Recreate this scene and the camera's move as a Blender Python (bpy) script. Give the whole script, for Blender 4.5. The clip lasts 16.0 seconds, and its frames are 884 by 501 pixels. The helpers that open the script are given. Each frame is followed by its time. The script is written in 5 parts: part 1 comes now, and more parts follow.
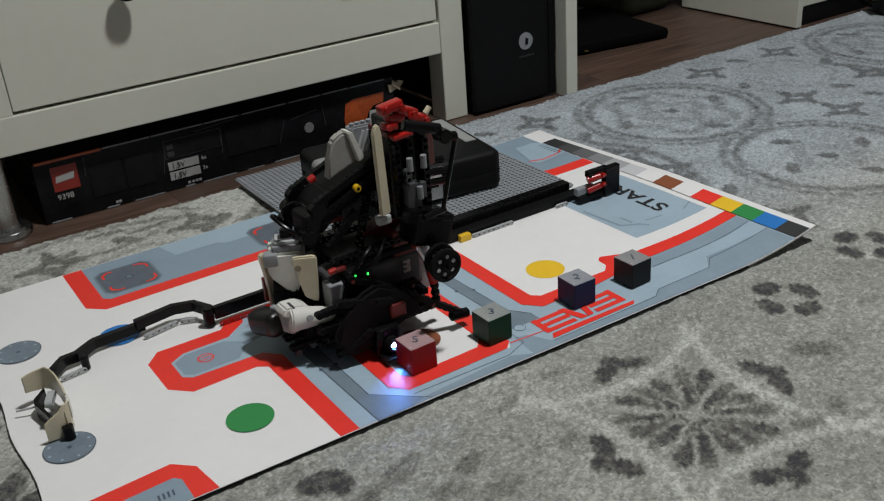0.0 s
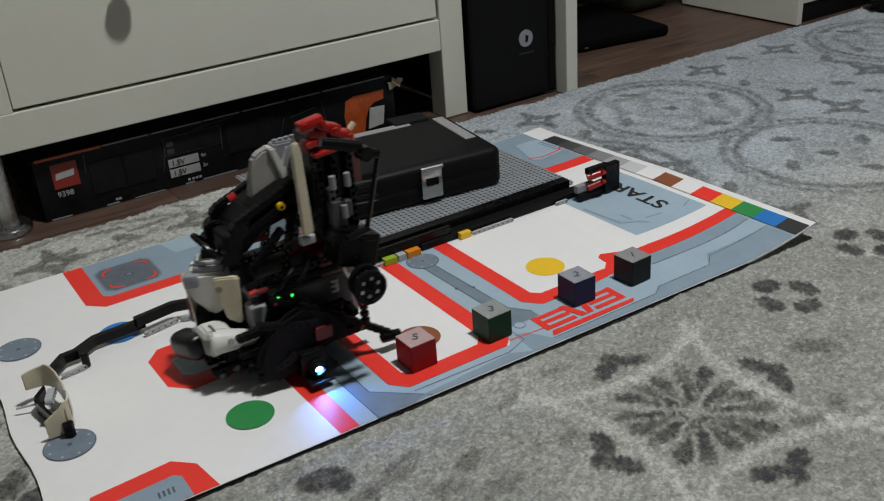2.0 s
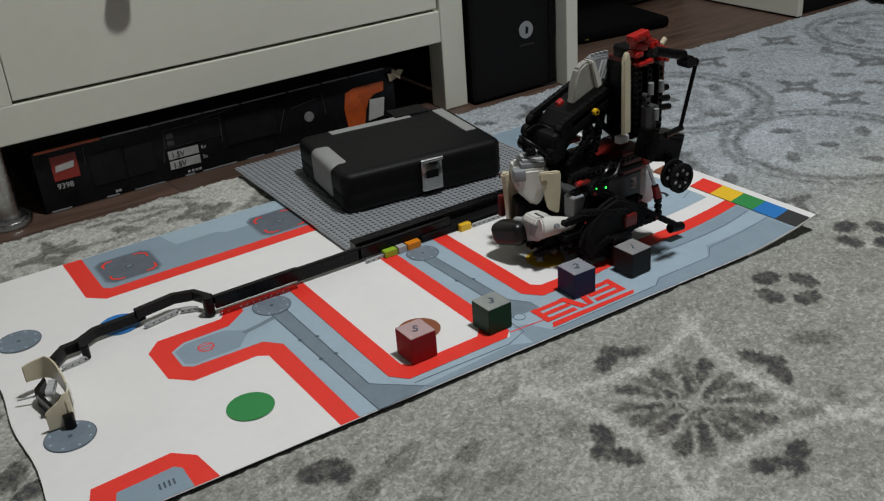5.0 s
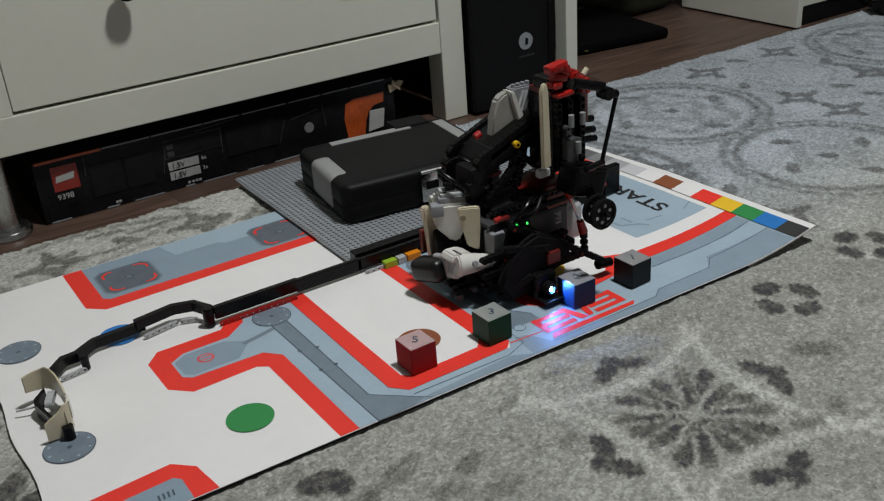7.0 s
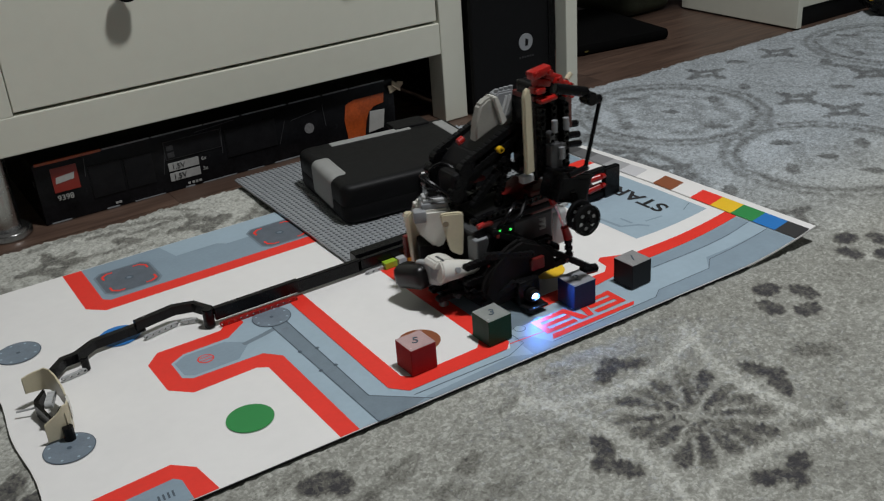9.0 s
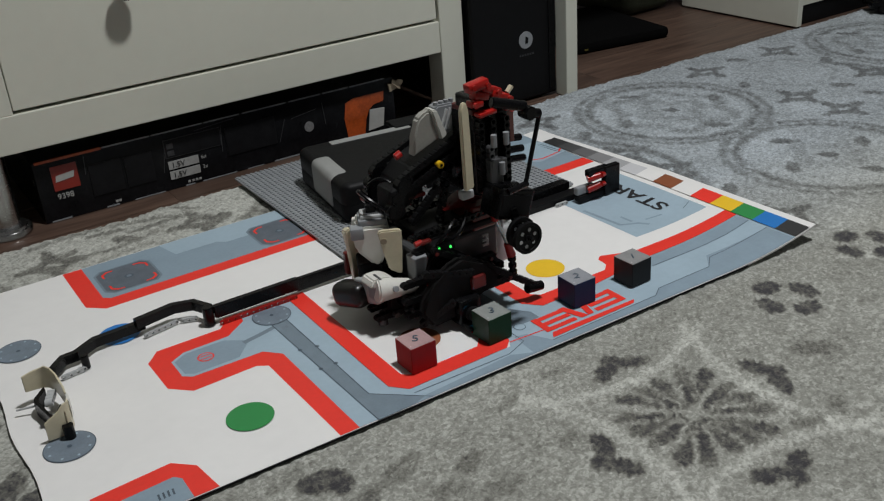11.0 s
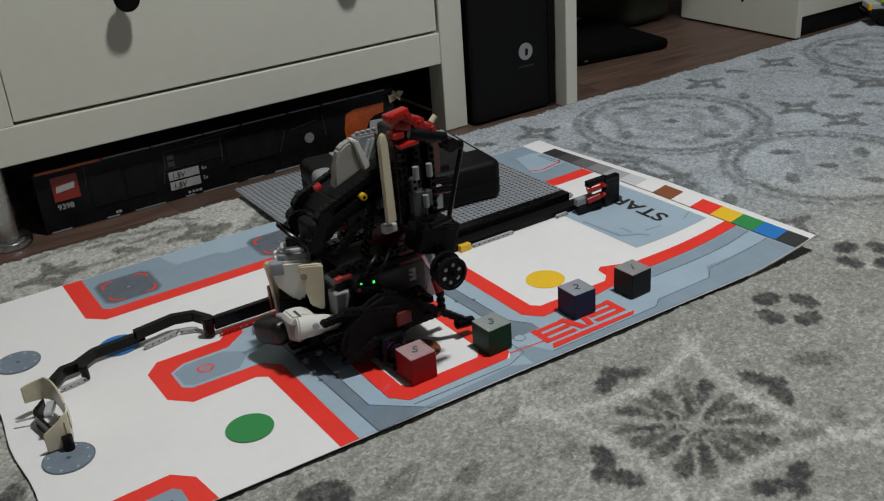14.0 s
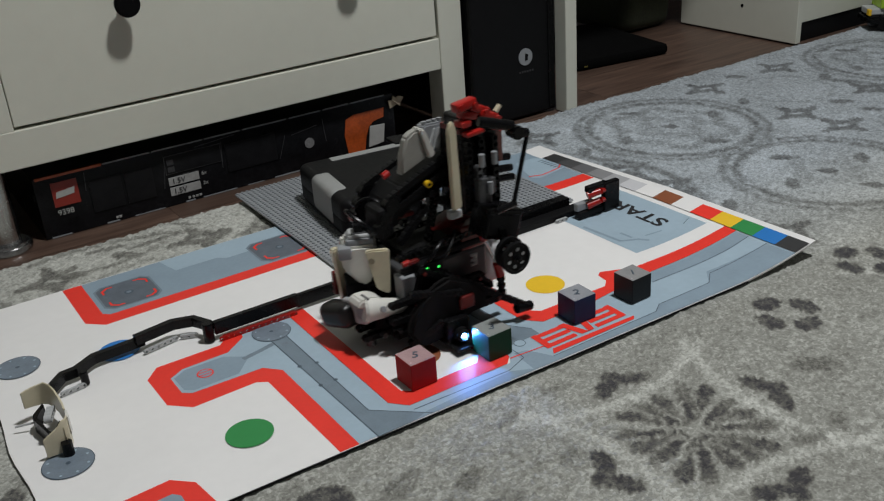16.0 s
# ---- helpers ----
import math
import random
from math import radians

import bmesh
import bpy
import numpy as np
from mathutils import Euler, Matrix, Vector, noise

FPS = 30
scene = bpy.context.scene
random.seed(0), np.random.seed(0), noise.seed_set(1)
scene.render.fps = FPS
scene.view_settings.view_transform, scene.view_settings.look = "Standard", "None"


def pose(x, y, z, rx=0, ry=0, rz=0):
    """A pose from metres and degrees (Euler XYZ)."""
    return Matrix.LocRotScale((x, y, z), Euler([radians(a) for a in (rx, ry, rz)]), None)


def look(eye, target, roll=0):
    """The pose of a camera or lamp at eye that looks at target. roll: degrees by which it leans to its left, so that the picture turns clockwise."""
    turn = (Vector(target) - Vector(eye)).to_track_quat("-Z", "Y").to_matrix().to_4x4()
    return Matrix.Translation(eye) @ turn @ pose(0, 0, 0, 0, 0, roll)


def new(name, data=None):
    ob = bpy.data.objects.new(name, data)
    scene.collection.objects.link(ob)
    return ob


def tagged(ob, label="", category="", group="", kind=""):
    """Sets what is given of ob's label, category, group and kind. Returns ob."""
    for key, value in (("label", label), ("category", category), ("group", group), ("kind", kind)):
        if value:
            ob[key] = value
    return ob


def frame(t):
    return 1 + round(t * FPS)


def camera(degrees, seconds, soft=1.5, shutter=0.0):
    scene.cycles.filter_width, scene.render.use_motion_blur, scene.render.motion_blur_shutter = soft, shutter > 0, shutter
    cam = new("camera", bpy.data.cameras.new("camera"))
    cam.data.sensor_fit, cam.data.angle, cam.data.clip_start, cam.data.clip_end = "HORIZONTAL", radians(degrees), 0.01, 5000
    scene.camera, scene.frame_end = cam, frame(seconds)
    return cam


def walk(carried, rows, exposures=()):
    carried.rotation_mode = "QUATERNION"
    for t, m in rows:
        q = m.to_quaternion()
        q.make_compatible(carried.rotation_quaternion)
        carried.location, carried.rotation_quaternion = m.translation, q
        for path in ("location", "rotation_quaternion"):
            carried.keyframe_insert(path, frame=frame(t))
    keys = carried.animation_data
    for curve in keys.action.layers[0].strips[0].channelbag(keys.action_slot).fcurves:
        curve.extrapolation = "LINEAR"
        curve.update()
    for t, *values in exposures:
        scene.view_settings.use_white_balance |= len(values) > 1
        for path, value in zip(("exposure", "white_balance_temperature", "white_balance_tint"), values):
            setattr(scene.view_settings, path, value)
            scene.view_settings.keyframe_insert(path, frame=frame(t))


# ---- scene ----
cam = camera(48.74, 16.0, soft=1.2, shutter=0.5)
EYE = Vector((-0.494, -1.042, 0.5715))
AIM = Vector((0.4697, 0.7655, -0.4397))  # 26.1 degrees down
# seconds, degrees of upward nod of the camera's grip
NODS = ((0, 0), (0.5, -.149), (1, -.182), (1.5, -.182), (2, -.156), (2.5, -.139), (3, -.232), (3.2, -.70), (3.5, -1.142), (4, -1.026), (5.2, -.55), (6.5, -.099),
        (7, 0), (7.5, -.066), (8, -.056), (8.5, .04), (9, .046), (10.2, 0), (11.5, -.066), (12, .199), (12.5, .271), (13, .47), (13.5, .55), (14, .589),
        (14.5, .662), (15, .794), (15.5, .837), (16, .894))


def aim(nod):
    return look(EYE, EYE + AIM, -4.336) @ pose(0, 0, 0, nod)


walk(cam, [(t, aim(n)) for t, n in NODS])

# ---------------------------------------------------------------- light
world = bpy.data.worlds.new("night_room")
scene.world = world
world.use_nodes = True
world.node_tree.nodes["Background"].inputs[0].default_value = (0.6, 0.7, 0.9, 1)
world.node_tree.nodes["Background"].inputs[1].default_value = 0.02
LAMP = Vector((0.42, -0.62, 2.40))
lamp = new("ceiling_lamp_light", bpy.data.lights.new("ceiling_lamp_light", "AREA"))
lamp.data.shape, lamp.data.size, lamp.data.energy = "DISK", 0.22, 47
lamp.data.color = (0.97, 0.985, 1.0)
lamp.matrix_world = look(LAMP, LAMP + Vector((0, 0, -1)))
scene.view_settings.exposure = 0.0


# ---------------------------------------------------------------- materials
def mat(name, rgb, rough=0.5, metal=0.0, var=0.15, scale=40.0, bump=0.0, bscale=300.0, rgb2=None, coat=0.0, spec=0.5, emit=None, isl=0.0, trans=0.0):
    """A node material: base colour varied at two scales, with fine relief."""
    m = bpy.data.materials.new(name)
    m.use_nodes = True
    nt = m.node_tree
    b = nt.nodes["Principled BSDF"]
    N, L = nt.nodes.new, nt.links.new
    tc = N("ShaderNodeTexCoord")
    n1, n2 = N("ShaderNodeTexNoise"), N("ShaderNodeTexNoise")
    n1.inputs["Scale"].default_value, n2.inputs["Scale"].default_value = scale, scale * 7.3
    n1.inputs["Detail"].default_value, n2.inputs["Detail"].default_value = 5, 3
    L(tc.outputs["Object"], n1.inputs["Vector"]), L(tc.outputs["Object"], n2.inputs["Vector"])
    add = N("ShaderNodeMath")
    add.operation = "MULTIPLY_ADD"
    add.inputs[1].default_value, add.inputs[2].default_value = 0.4, 0.0
    L(n2.outputs["Fac"], add.inputs[0])
    mix2 = N("ShaderNodeMath")
    mix2.operation = "MULTIPLY_ADD"
    mix2.inputs[1].default_value = 0.6
    L(n1.outputs["Fac"], mix2.inputs[0]), L(add.outputs[0], mix2.inputs[2])
    ramp = N("ShaderNodeMapRange")
    ramp.inputs["From Min"].default_value, ramp.inputs["From Max"].default_value = 0.3, 0.7
    L(mix2.outputs[0], ramp.inputs["Value"])
    c = N("ShaderNodeMix")
    c.data_type = "RGBA"
    lo = tuple(v * (1 - var) for v in rgb)
    hi = rgb2 or tuple(min(1, v * (1 + var)) for v in rgb)
    c.inputs[6].default_value, c.inputs[7].default_value = (*lo, 1), (*hi, 1)
    L(ramp.outputs[0], c.inputs[0])
    out = c.outputs[2]
    if isl:
        oi, hs = N("ShaderNodeObjectInfo"), N("ShaderNodeHueSaturation")
        mr = N("ShaderNodeMapRange")
        mr.inputs["To Min"].default_value, mr.inputs["To Max"].default_value = 1 - isl, 1 + isl
        L(oi.outputs["Random"], mr.inputs["Value"]), L(mr.outputs[0], hs.inputs["Value"]), L(out, hs.inputs["Color"])
        out = hs.outputs[0]
    L(out, b.inputs["Base Color"])
    rr = N("ShaderNodeMapRange")
    rr.inputs["To Min"].default_value, rr.inputs["To Max"].default_value = max(0.02, rough - 0.07), min(1, rough + 0.07)
    L(n1.outputs["Fac"], rr.inputs["Value"]), L(rr.outputs[0], b.inputs["Roughness"])
    b.inputs["Metallic"].default_value = metal
    b.inputs["Coat Weight"].default_value = coat
    b.inputs["Coat Roughness"].default_value = 0.15
    b.inputs["Specular IOR Level"].default_value = spec
    b.inputs["Transmission Weight"].default_value = trans
    if bump:
        bn, bp = N("ShaderNodeTexNoise"), N("ShaderNodeBump")
        bn.inputs["Scale"].default_value = bscale
        bp.inputs["Strength"].default_value, bp.inputs["Distance"].default_value = bump, 0.002
        L(tc.outputs["Object"], bn.inputs["Vector"]), L(bn.outputs["Fac"], bp.inputs["Height"]), L(bp.outputs[0], b.inputs["Normal"])
    if emit:
        b.inputs["Emission Color"].default_value, b.inputs["Emission Strength"].default_value = (*emit[:3], 1), emit[3]
    return m


def wood_mat():
    m = bpy.data.materials.new("laminate_floor")
    m.use_nodes = True
    nt = m.node_tree
    b, N, L = nt.nodes["Principled BSDF"], nt.nodes.new, nt.links.new
    tc, mp, no, n2 = N("ShaderNodeTexCoord"), N("ShaderNodeMapping"), N("ShaderNodeTexNoise"), N("ShaderNodeTexNoise")
    mp.inputs["Scale"].default_value = (3, 45, 3)
    no.inputs["Scale"].default_value, no.inputs["Detail"].default_value, no.inputs["Distortion"].default_value = 2.0, 8, 0.6
    n2.inputs["Scale"].default_value = 1.7
    L(tc.outputs["Object"], mp.inputs[0]), L(mp.outputs[0], no.inputs["Vector"]), L(tc.outputs["Object"], n2.inputs["Vector"])
    cr = N("ShaderNodeValToRGB")
    cr.color_ramp.elements[0].position, cr.color_ramp.elements[0].color = 0.3, (0.050, 0.030, 0.022, 1)
    cr.color_ramp.elements[1].position, cr.color_ramp.elements[1].color = 0.72, (0.130, 0.080, 0.057, 1)
    L(no.outputs["Fac"], cr.inputs[0])
    oi, hs, mr = N("ShaderNodeObjectInfo"), N("ShaderNodeHueSaturation"), N("ShaderNodeMapRange")
    mr.inputs["To Min"].default_value, mr.inputs["To Max"].default_value = 0.8, 1.15
    L(oi.outputs["Random"], mr.inputs["Value"]), L(mr.outputs[0], hs.inputs["Value"]), L(cr.outputs[0], hs.inputs["Color"])
    L(hs.outputs[0], b.inputs["Base Color"])
    b.inputs["Roughness"].default_value = 0.42
    bp = N("ShaderNodeBump")
    bp.inputs["Strength"].default_value, bp.inputs["Distance"].default_value = 0.15, 0.001
    L(no.outputs["Fac"], bp.inputs["Height"]), L(bp.outputs[0], b.inputs["Normal"])
    return m


def carpet_mat():
    """Plush pile: the woven pattern comes from the mesh attribute 'weave' (0 pale, 1 dark), broken up by the tufts."""
    m = bpy.data.materials.new("plush_carpet")
    m.use_nodes = True
    nt = m.node_tree
    b, N, L = nt.nodes["Principled BSDF"], nt.nodes.new, nt.links.new
    at = N("ShaderNodeAttribute")
    at.attribute_name = "weave"
    tc = N("ShaderNodeTexCoord")
    fine, mid, big = N("ShaderNodeTexNoise"), N("ShaderNodeTexNoise"), N("ShaderNodeTexNoise")
    for n, s, d in ((fine, 380, 4), (mid, 120, 4), (big, 7, 3)):
        n.inputs["Scale"].default_value, n.inputs["Detail"].default_value = s, d
        L(tc.outputs["Object"], n.inputs["Vector"])

    def madd(a, k, o):
        q = N("ShaderNodeMath")
        q.operation = "MULTIPLY_ADD"
        L(a, q.inputs[0])
        q.inputs[1].default_value = k
        if isinstance(o, float):
            q.inputs[2].default_value = o
        else:
            L(o, q.inputs[2])
        return q.outputs[0]
    s = madd(mid.outputs["Fac"], 0.5, -0.25)
    s = madd(fine.outputs["Fac"], 0.7, madd(s, 1.0, 0.15))
    s = madd(at.outputs["Fac"], 1.0, s)
    s = madd(big.outputs["Fac"], 0.25, s)
    tuft, grey = N("ShaderNodeTexVoronoi"), N("ShaderNodeSeparateColor")
    tuft.inputs["Scale"].default_value = 290
    L(tc.outputs["Object"], tuft.inputs["Vector"]), L(tuft.outputs["Color"], grey.inputs[0])
    s = madd(grey.outputs[0], 0.30, madd(s, 1.0, -0.15))
    cr = N("ShaderNodeValToRGB")
    e = cr.color_ramp.elements
    e[0].position, e[0].color = 0.18, (0.590, 0.595, 0.545, 1)
    e[1].position, e[1].color = 1.35 / 1.4, (0.045, 0.043, 0.046, 1)
    x = e.new(0.5)
    x.color = (0.275, 0.277, 0.246, 1)
    x = e.new(0.75)
    x.color = (0.130, 0.127, 0.110, 1)
    s2 = madd(s, 0.62, -0.011)
    L(s2, cr.inputs[0])
    # multiplies in a bluish tint that grows towards the back right
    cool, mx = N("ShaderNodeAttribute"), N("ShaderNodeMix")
    cool.attribute_name = "cool_tint"
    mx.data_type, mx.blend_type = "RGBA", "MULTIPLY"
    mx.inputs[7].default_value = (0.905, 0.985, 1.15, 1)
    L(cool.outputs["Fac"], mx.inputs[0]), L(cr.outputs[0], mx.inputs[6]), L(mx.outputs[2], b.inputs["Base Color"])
    b.inputs["Roughness"].default_value = 0.95
    b.inputs["Specular IOR Level"].default_value = 0.1
    b.inputs["Sheen Weight"].default_value = 0.25
    bp = N("ShaderNodeBump")
    bp.inputs["Strength"].default_value, bp.inputs["Distance"].default_value = 0.4, 0.0025
    L(madd(fine.outputs["Fac"], 0.6, mid.outputs["Fac"]), bp.inputs["Height"]), L(bp.outputs[0], b.inputs["Normal"])
    return m


WHITE_PAINT = mat("white_lacquer", (0.61, 0.612, 0.525), 0.38, var=0.03, scale=6, bump=0.03, bscale=60)
WALL = mat("wall_paint", (0.28, 0.28, 0.29), 0.9, var=0.04, scale=3, bump=0.1)
CEIL = mat("ceiling_paint", (0.6, 0.6, 0.6), 0.9, var=0.03, scale=3)
FLOOR = wood_mat()
CARPET = carpet_mat()
PAPER = mat("printed_card_white", (0.78, 0.77, 0.75), 0.5, var=0.03, scale=9, coat=0.05)
RED = mat("printed_red", (0.80, 0.034, 0.020), 0.5, var=0.06, scale=25)
SKY = mat("printed_pale_blue", (0.33, 0.43, 0.50), 0.5, var=0.06, scale=18)
SLATE = mat("printed_slate_blue", (0.235, 0.31, 0.37), 0.5, var=0.08, scale=30)
STEEL = mat("printed_steel_grey", (0.16, 0.20, 0.24), 0.5, var=0.18, scale=70)
PIPE = mat("printed_pipe_grey", (0.165, 0.215, 0.255), 0.5, var=0.12, scale=60)
HATCH = mat("printed_hatch_grey", (0.105, 0.125, 0.15), 0.5, var=0.22, scale=80)
DKLINE = mat("printed_dark_line", (0.06, 0.085, 0.11), 0.5)
INK = mat("printed_black", (0.02, 0.02, 0.022), 0.5)
P_GREEN = mat("printed_green", (0.025, 0.24, 0.06), 0.5, var=0.05)
P_BLUE = mat("printed_blue", (0.015, 0.17, 0.50), 0.5, var=0.05)
P_YEL = mat("printed_yellow", (0.80, 0.50, 0.02), 0.5, var=0.05)
P_BRN = mat("printed_brown", (0.24, 0.075, 0.03), 0.5, var=0.05)
GREYS = [mat("printed_grey", (v, v, v * 1.02), 0.5, var=0.04) for v in (0.03, 0.06, 0.12, 0.22, 0.36, 0.55)]
BLK = mat("black_plastic", (0.004, 0.004, 0.0045), 0.26, var=0.2, scale=90, spec=0.18)
BLKM = mat("black_satin_plastic", (0.0055, 0.0055, 0.006), 0.5, var=0.25, scale=120, bump=0.1, bscale=900, spec=0.14)
RUB = mat("black_rubber", (0.007, 0.0065, 0.0065), 0.7, var=0.2, scale=100, spec=0.12)
GREY = mat("mid_grey_plastic", (0.25, 0.26, 0.27), 0.36, var=0.06, scale=60)
PLATEG = mat("baseplate_grey_plastic", (0.265, 0.28, 0.29), 0.36, var=0.07, scale=30)
LGREY = mat("light_grey_plastic", (0.42, 0.43, 0.43), 0.34, var=0.06, scale=60)
WHT = mat("white_plastic", (0.66, 0.65, 0.60), 0.3, var=0.05, scale=40, coat=0.1)
CREAM = mat("yellowed_white_plastic", (0.62, 0.56, 0.40), 0.33, var=0.07, scale=30, coat=0.1)
REDP = mat("red_plastic", (0.36, 0.011, 0.008), 0.3, var=0.1, scale=60)
YELP = mat("yellow_plastic", (0.78, 0.48, 0.02), 0.3, var=0.06)
LIME = mat("lime_plastic", (0.30, 0.47, 0.03), 0.3, var=0.06)
ORANGE = mat("orange_plastic", (0.75, 0.24, 0.01), 0.3, var=0.06)
CHROME = mat("brushed_chrome", (0.55, 0.55, 0.54), 0.25, 1.0, var=0.08, scale=200)


# ---------------------------------------------------------------- mesh helpers
def part(name, bm, material, parent=None, label="", smooth=False):
    me = bpy.data.meshes.new(name)
    bmesh.ops.recalc_face_normals(bm, faces=bm.faces)
    bm.to_mesh(me)
    bm.free()
    me.materials.append(material)
    if smooth:
        me.shade_smooth()
        me.set_sharp_from_angle(angle=radians(40))
    ob = new(name, me)
    if parent:
        ob.parent = parent
    if label:
        ob["label"] = label
    return ob


def thing(name, label, category, group="", kind="", at=None):
    return tagged(new(name), label, category, group, kind) if at is None else placed(tagged(new(name), label, category, group, kind), at)


def placed(ob, m):
    ob.matrix_world = m
    return ob


def box(bm, lo, hi, bevel=0.0, m=None, seg=2):
    """A box between two corners, its edges rounded."""
    lo, hi = Vector(lo), Vector(hi)
    g = bmesh.ops.create_cube(bm, size=1.0)["verts"]
    s = hi - lo
    bmesh.ops.transform(bm, matrix=Matrix.Translation((lo + hi) / 2) @ Matrix.Diagonal((*s, 1)), verts=g)
    if bevel:
        r = bmesh.ops.bevel(bm, geom=list({e for v in g for e in v.link_edges}), offset=bevel, segments=seg, affect="EDGES", profile=0.5)
        g = list({v for f in r["faces"] for v in f.verts} | {v for v in g if v.is_valid})
        g = list({v for f in {f for v in g for f in v.link_faces} for v in f.verts})
    if m is not None:
        bmesh.ops.transform(bm, matrix=m, verts=g)
    return bm


def rod(bm, p0, p1, r, seg=14, r2=None, bevel=0.0):
    """A cylinder or cone from point to point."""
    p0, p1 = Vector(p0), Vector(p1)
    d = p1 - p0
    m = Matrix.Translation((p0 + p1) / 2) @ d.to_track_quat("Z", "Y").to_matrix().to_4x4()
    g = bmesh.ops.create_cone(bm, cap_ends=True, segments=seg, radius1=r, radius2=r if r2 is None else r2, depth=d.length, matrix=m)["verts"]
    if bevel:
        es = [e for e in {e for v in g for e in v.link_edges} if len(e.link_faces) == 2 and max(len(f.verts) for f in e.link_faces) > 4]
        bmesh.ops.bevel(bm, geom=es, offset=bevel, segments=2, affect="EDGES")
    return bm


def prism(bm, outline, depth, m=None, bevel=0.0):
    """An outline in x, z pushed along y from 0 to depth."""
    a = [bm.verts.new((x, 0, z)) for x, z in outline]
    b = [bm.verts.new((x, depth, z)) for x, z in outline]
    n = len(a)
    fs = [bm.faces.new(a), bm.faces.new(b[::-1])]
    for i in range(n):
        fs.append(bm.faces.new((a[i], b[i], b[(i + 1) % n], a[(i + 1) % n])))
    vs = a + b
    if bevel:
        r = bmesh.ops.bevel(bm, geom=list({e for f in fs for e in f.edges}), offset=bevel, segments=2, affect="EDGES")
        vs = list({v for f in {f for f in bm.faces if f.is_valid} for v in f.verts}) if len(bm.faces) < 400 else list({v for f in r["faces"] for v in f.verts})
    if m is not None:
        bmesh.ops.transform(bm, matrix=m, verts=vs)
    return bm


def pipe(bm, pts, r, seg=8):
    """A round cable through points, smoothed."""
    P = [Vector(p) for p in pts]
    fine = []
    for i in range(len(P) - 1):
        a, b, c, d = P[max(i - 1, 0)], P[i], P[i + 1], P[min(i + 2, len(P) - 1)]
        for k in range(6):
            t = k / 6
            fine.append(0.5 * ((2 * b) + (c - a) * t + (2 * a - 5 * b + 4 * c - d) * t * t + (3 * b - a - 3 * c + d) * t ** 3))
    fine.append(P[-1])
    rings = []
    for i, q in enumerate(fine):
        t = (fine[min(i + 1, len(fine) - 1)] - fine[max(i - 1, 0)]).to_track_quat("Z", "Y").to_matrix()
        rings.append([bm.verts.new(q + t @ Vector((r * math.cos(2 * math.pi * k / seg), r * math.sin(2 * math.pi * k / seg), 0))) for k in range(seg)])
    for u, v in zip(rings, rings[1:]):
        for k in range(seg):
            bm.faces.new((u[k], u[(k + 1) % seg], v[(k + 1) % seg], v[k]))
    bm.faces.new(rings[0]), bm.faces.new(rings[-1][::-1])
    return bm


U = 0.008  # one stud


def beam(bm, n, m, w=0.0074, t=0.0074, hole=0.0024):
    """A toy building beam of n units with round holes along x, holes through y; m places it."""
    S = 16
    vs0 = []

    def ring(cx, y, shape):
        out = []
        for k in range(S):
            a = 2 * math.pi * (k + .5) / S
            if shape == "h":
                p = (cx + hole * math.cos(a), y, hole * math.sin(a))
            else:
                c, s = math.cos(a), math.sin(a)
                f = (w / 2) / max(abs(c) * w / U, abs(s))
                x = f * c
                left, right = shape in "lb", shape in "rb"
                if (c < 0 and left) or (c > 0 and right):
                    p = (cx + w / 2 * c, y, w / 2 * s)
                else:
                    f = 1 / max(abs(c) / (U / 2), abs(s) / (w / 2))
                    p = (cx + f * c, y, f * s)
            out.append(bm.verts.new(p))
        vs0.extend(out)
        return out
    for i in range(n):
        sh = "b" if n == 1 else "l" if i == 0 else "r" if i == n - 1 else "m"
        cx = (i - (n - 1) / 2) * U
        o0, o1, h0, h1 = ring(cx, -t / 2, sh), ring(cx, t / 2, sh), ring(cx, -t / 2, "h"), ring(cx, t / 2, "h")
        for k in range(S):
            j = (k + 1) % S
            bm.faces.new((o0[k], o0[j], h0[j], h0[k]))
            bm.faces.new((o1[j], o1[k], h1[k], h1[j]))
            bm.faces.new((h0[k], h0[j], h1[j], h1[k]))
            inner = [abs(abs(q.co.x - cx) - U / 2) < 1e-6 and ((q.co.x > cx and i < n - 1) or (q.co.x < cx and i > 0)) for q in (o0[k], o0[j])]
            if not all(inner):
                bm.faces.new((o0[j], o0[k], o1[k], o1[j]))
    bmesh.ops.remove_doubles(bm, verts=vs0, dist=1e-5)
    vs0 = [q for q in vs0 if q.is_valid]
    bmesh.ops.transform(bm, matrix=m, verts=vs0)
    return bm


def text_mesh(body, size, extrude=0.0003, bold=0.0):
    cu = bpy.data.curves.new("lettering", "FONT")
    cu.body, cu.size, cu.extrude, cu.align_x, cu.align_y = body, size, extrude, "CENTER", "CENTER"
    cu.offset = bold
    ob = new("lettering", cu)
    me = bpy.data.meshes.new_from_object(ob.evaluated_get(bpy.context.evaluated_depsgraph_get()))
    bpy.data.objects.remove(ob)
    return me


def lettering(name, body, size, m, material, parent=None, label="", sx=1.0):
    me = text_mesh(body, size)
    me.transform(m @ Matrix.Diagonal((sx, 1, 1, 1)))
    me.materials.clear()
    me.materials.append(material)
    ob = new(name, me)
    if parent:
        ob.parent = parent
    if label:
        ob["label"] = label
    return ob


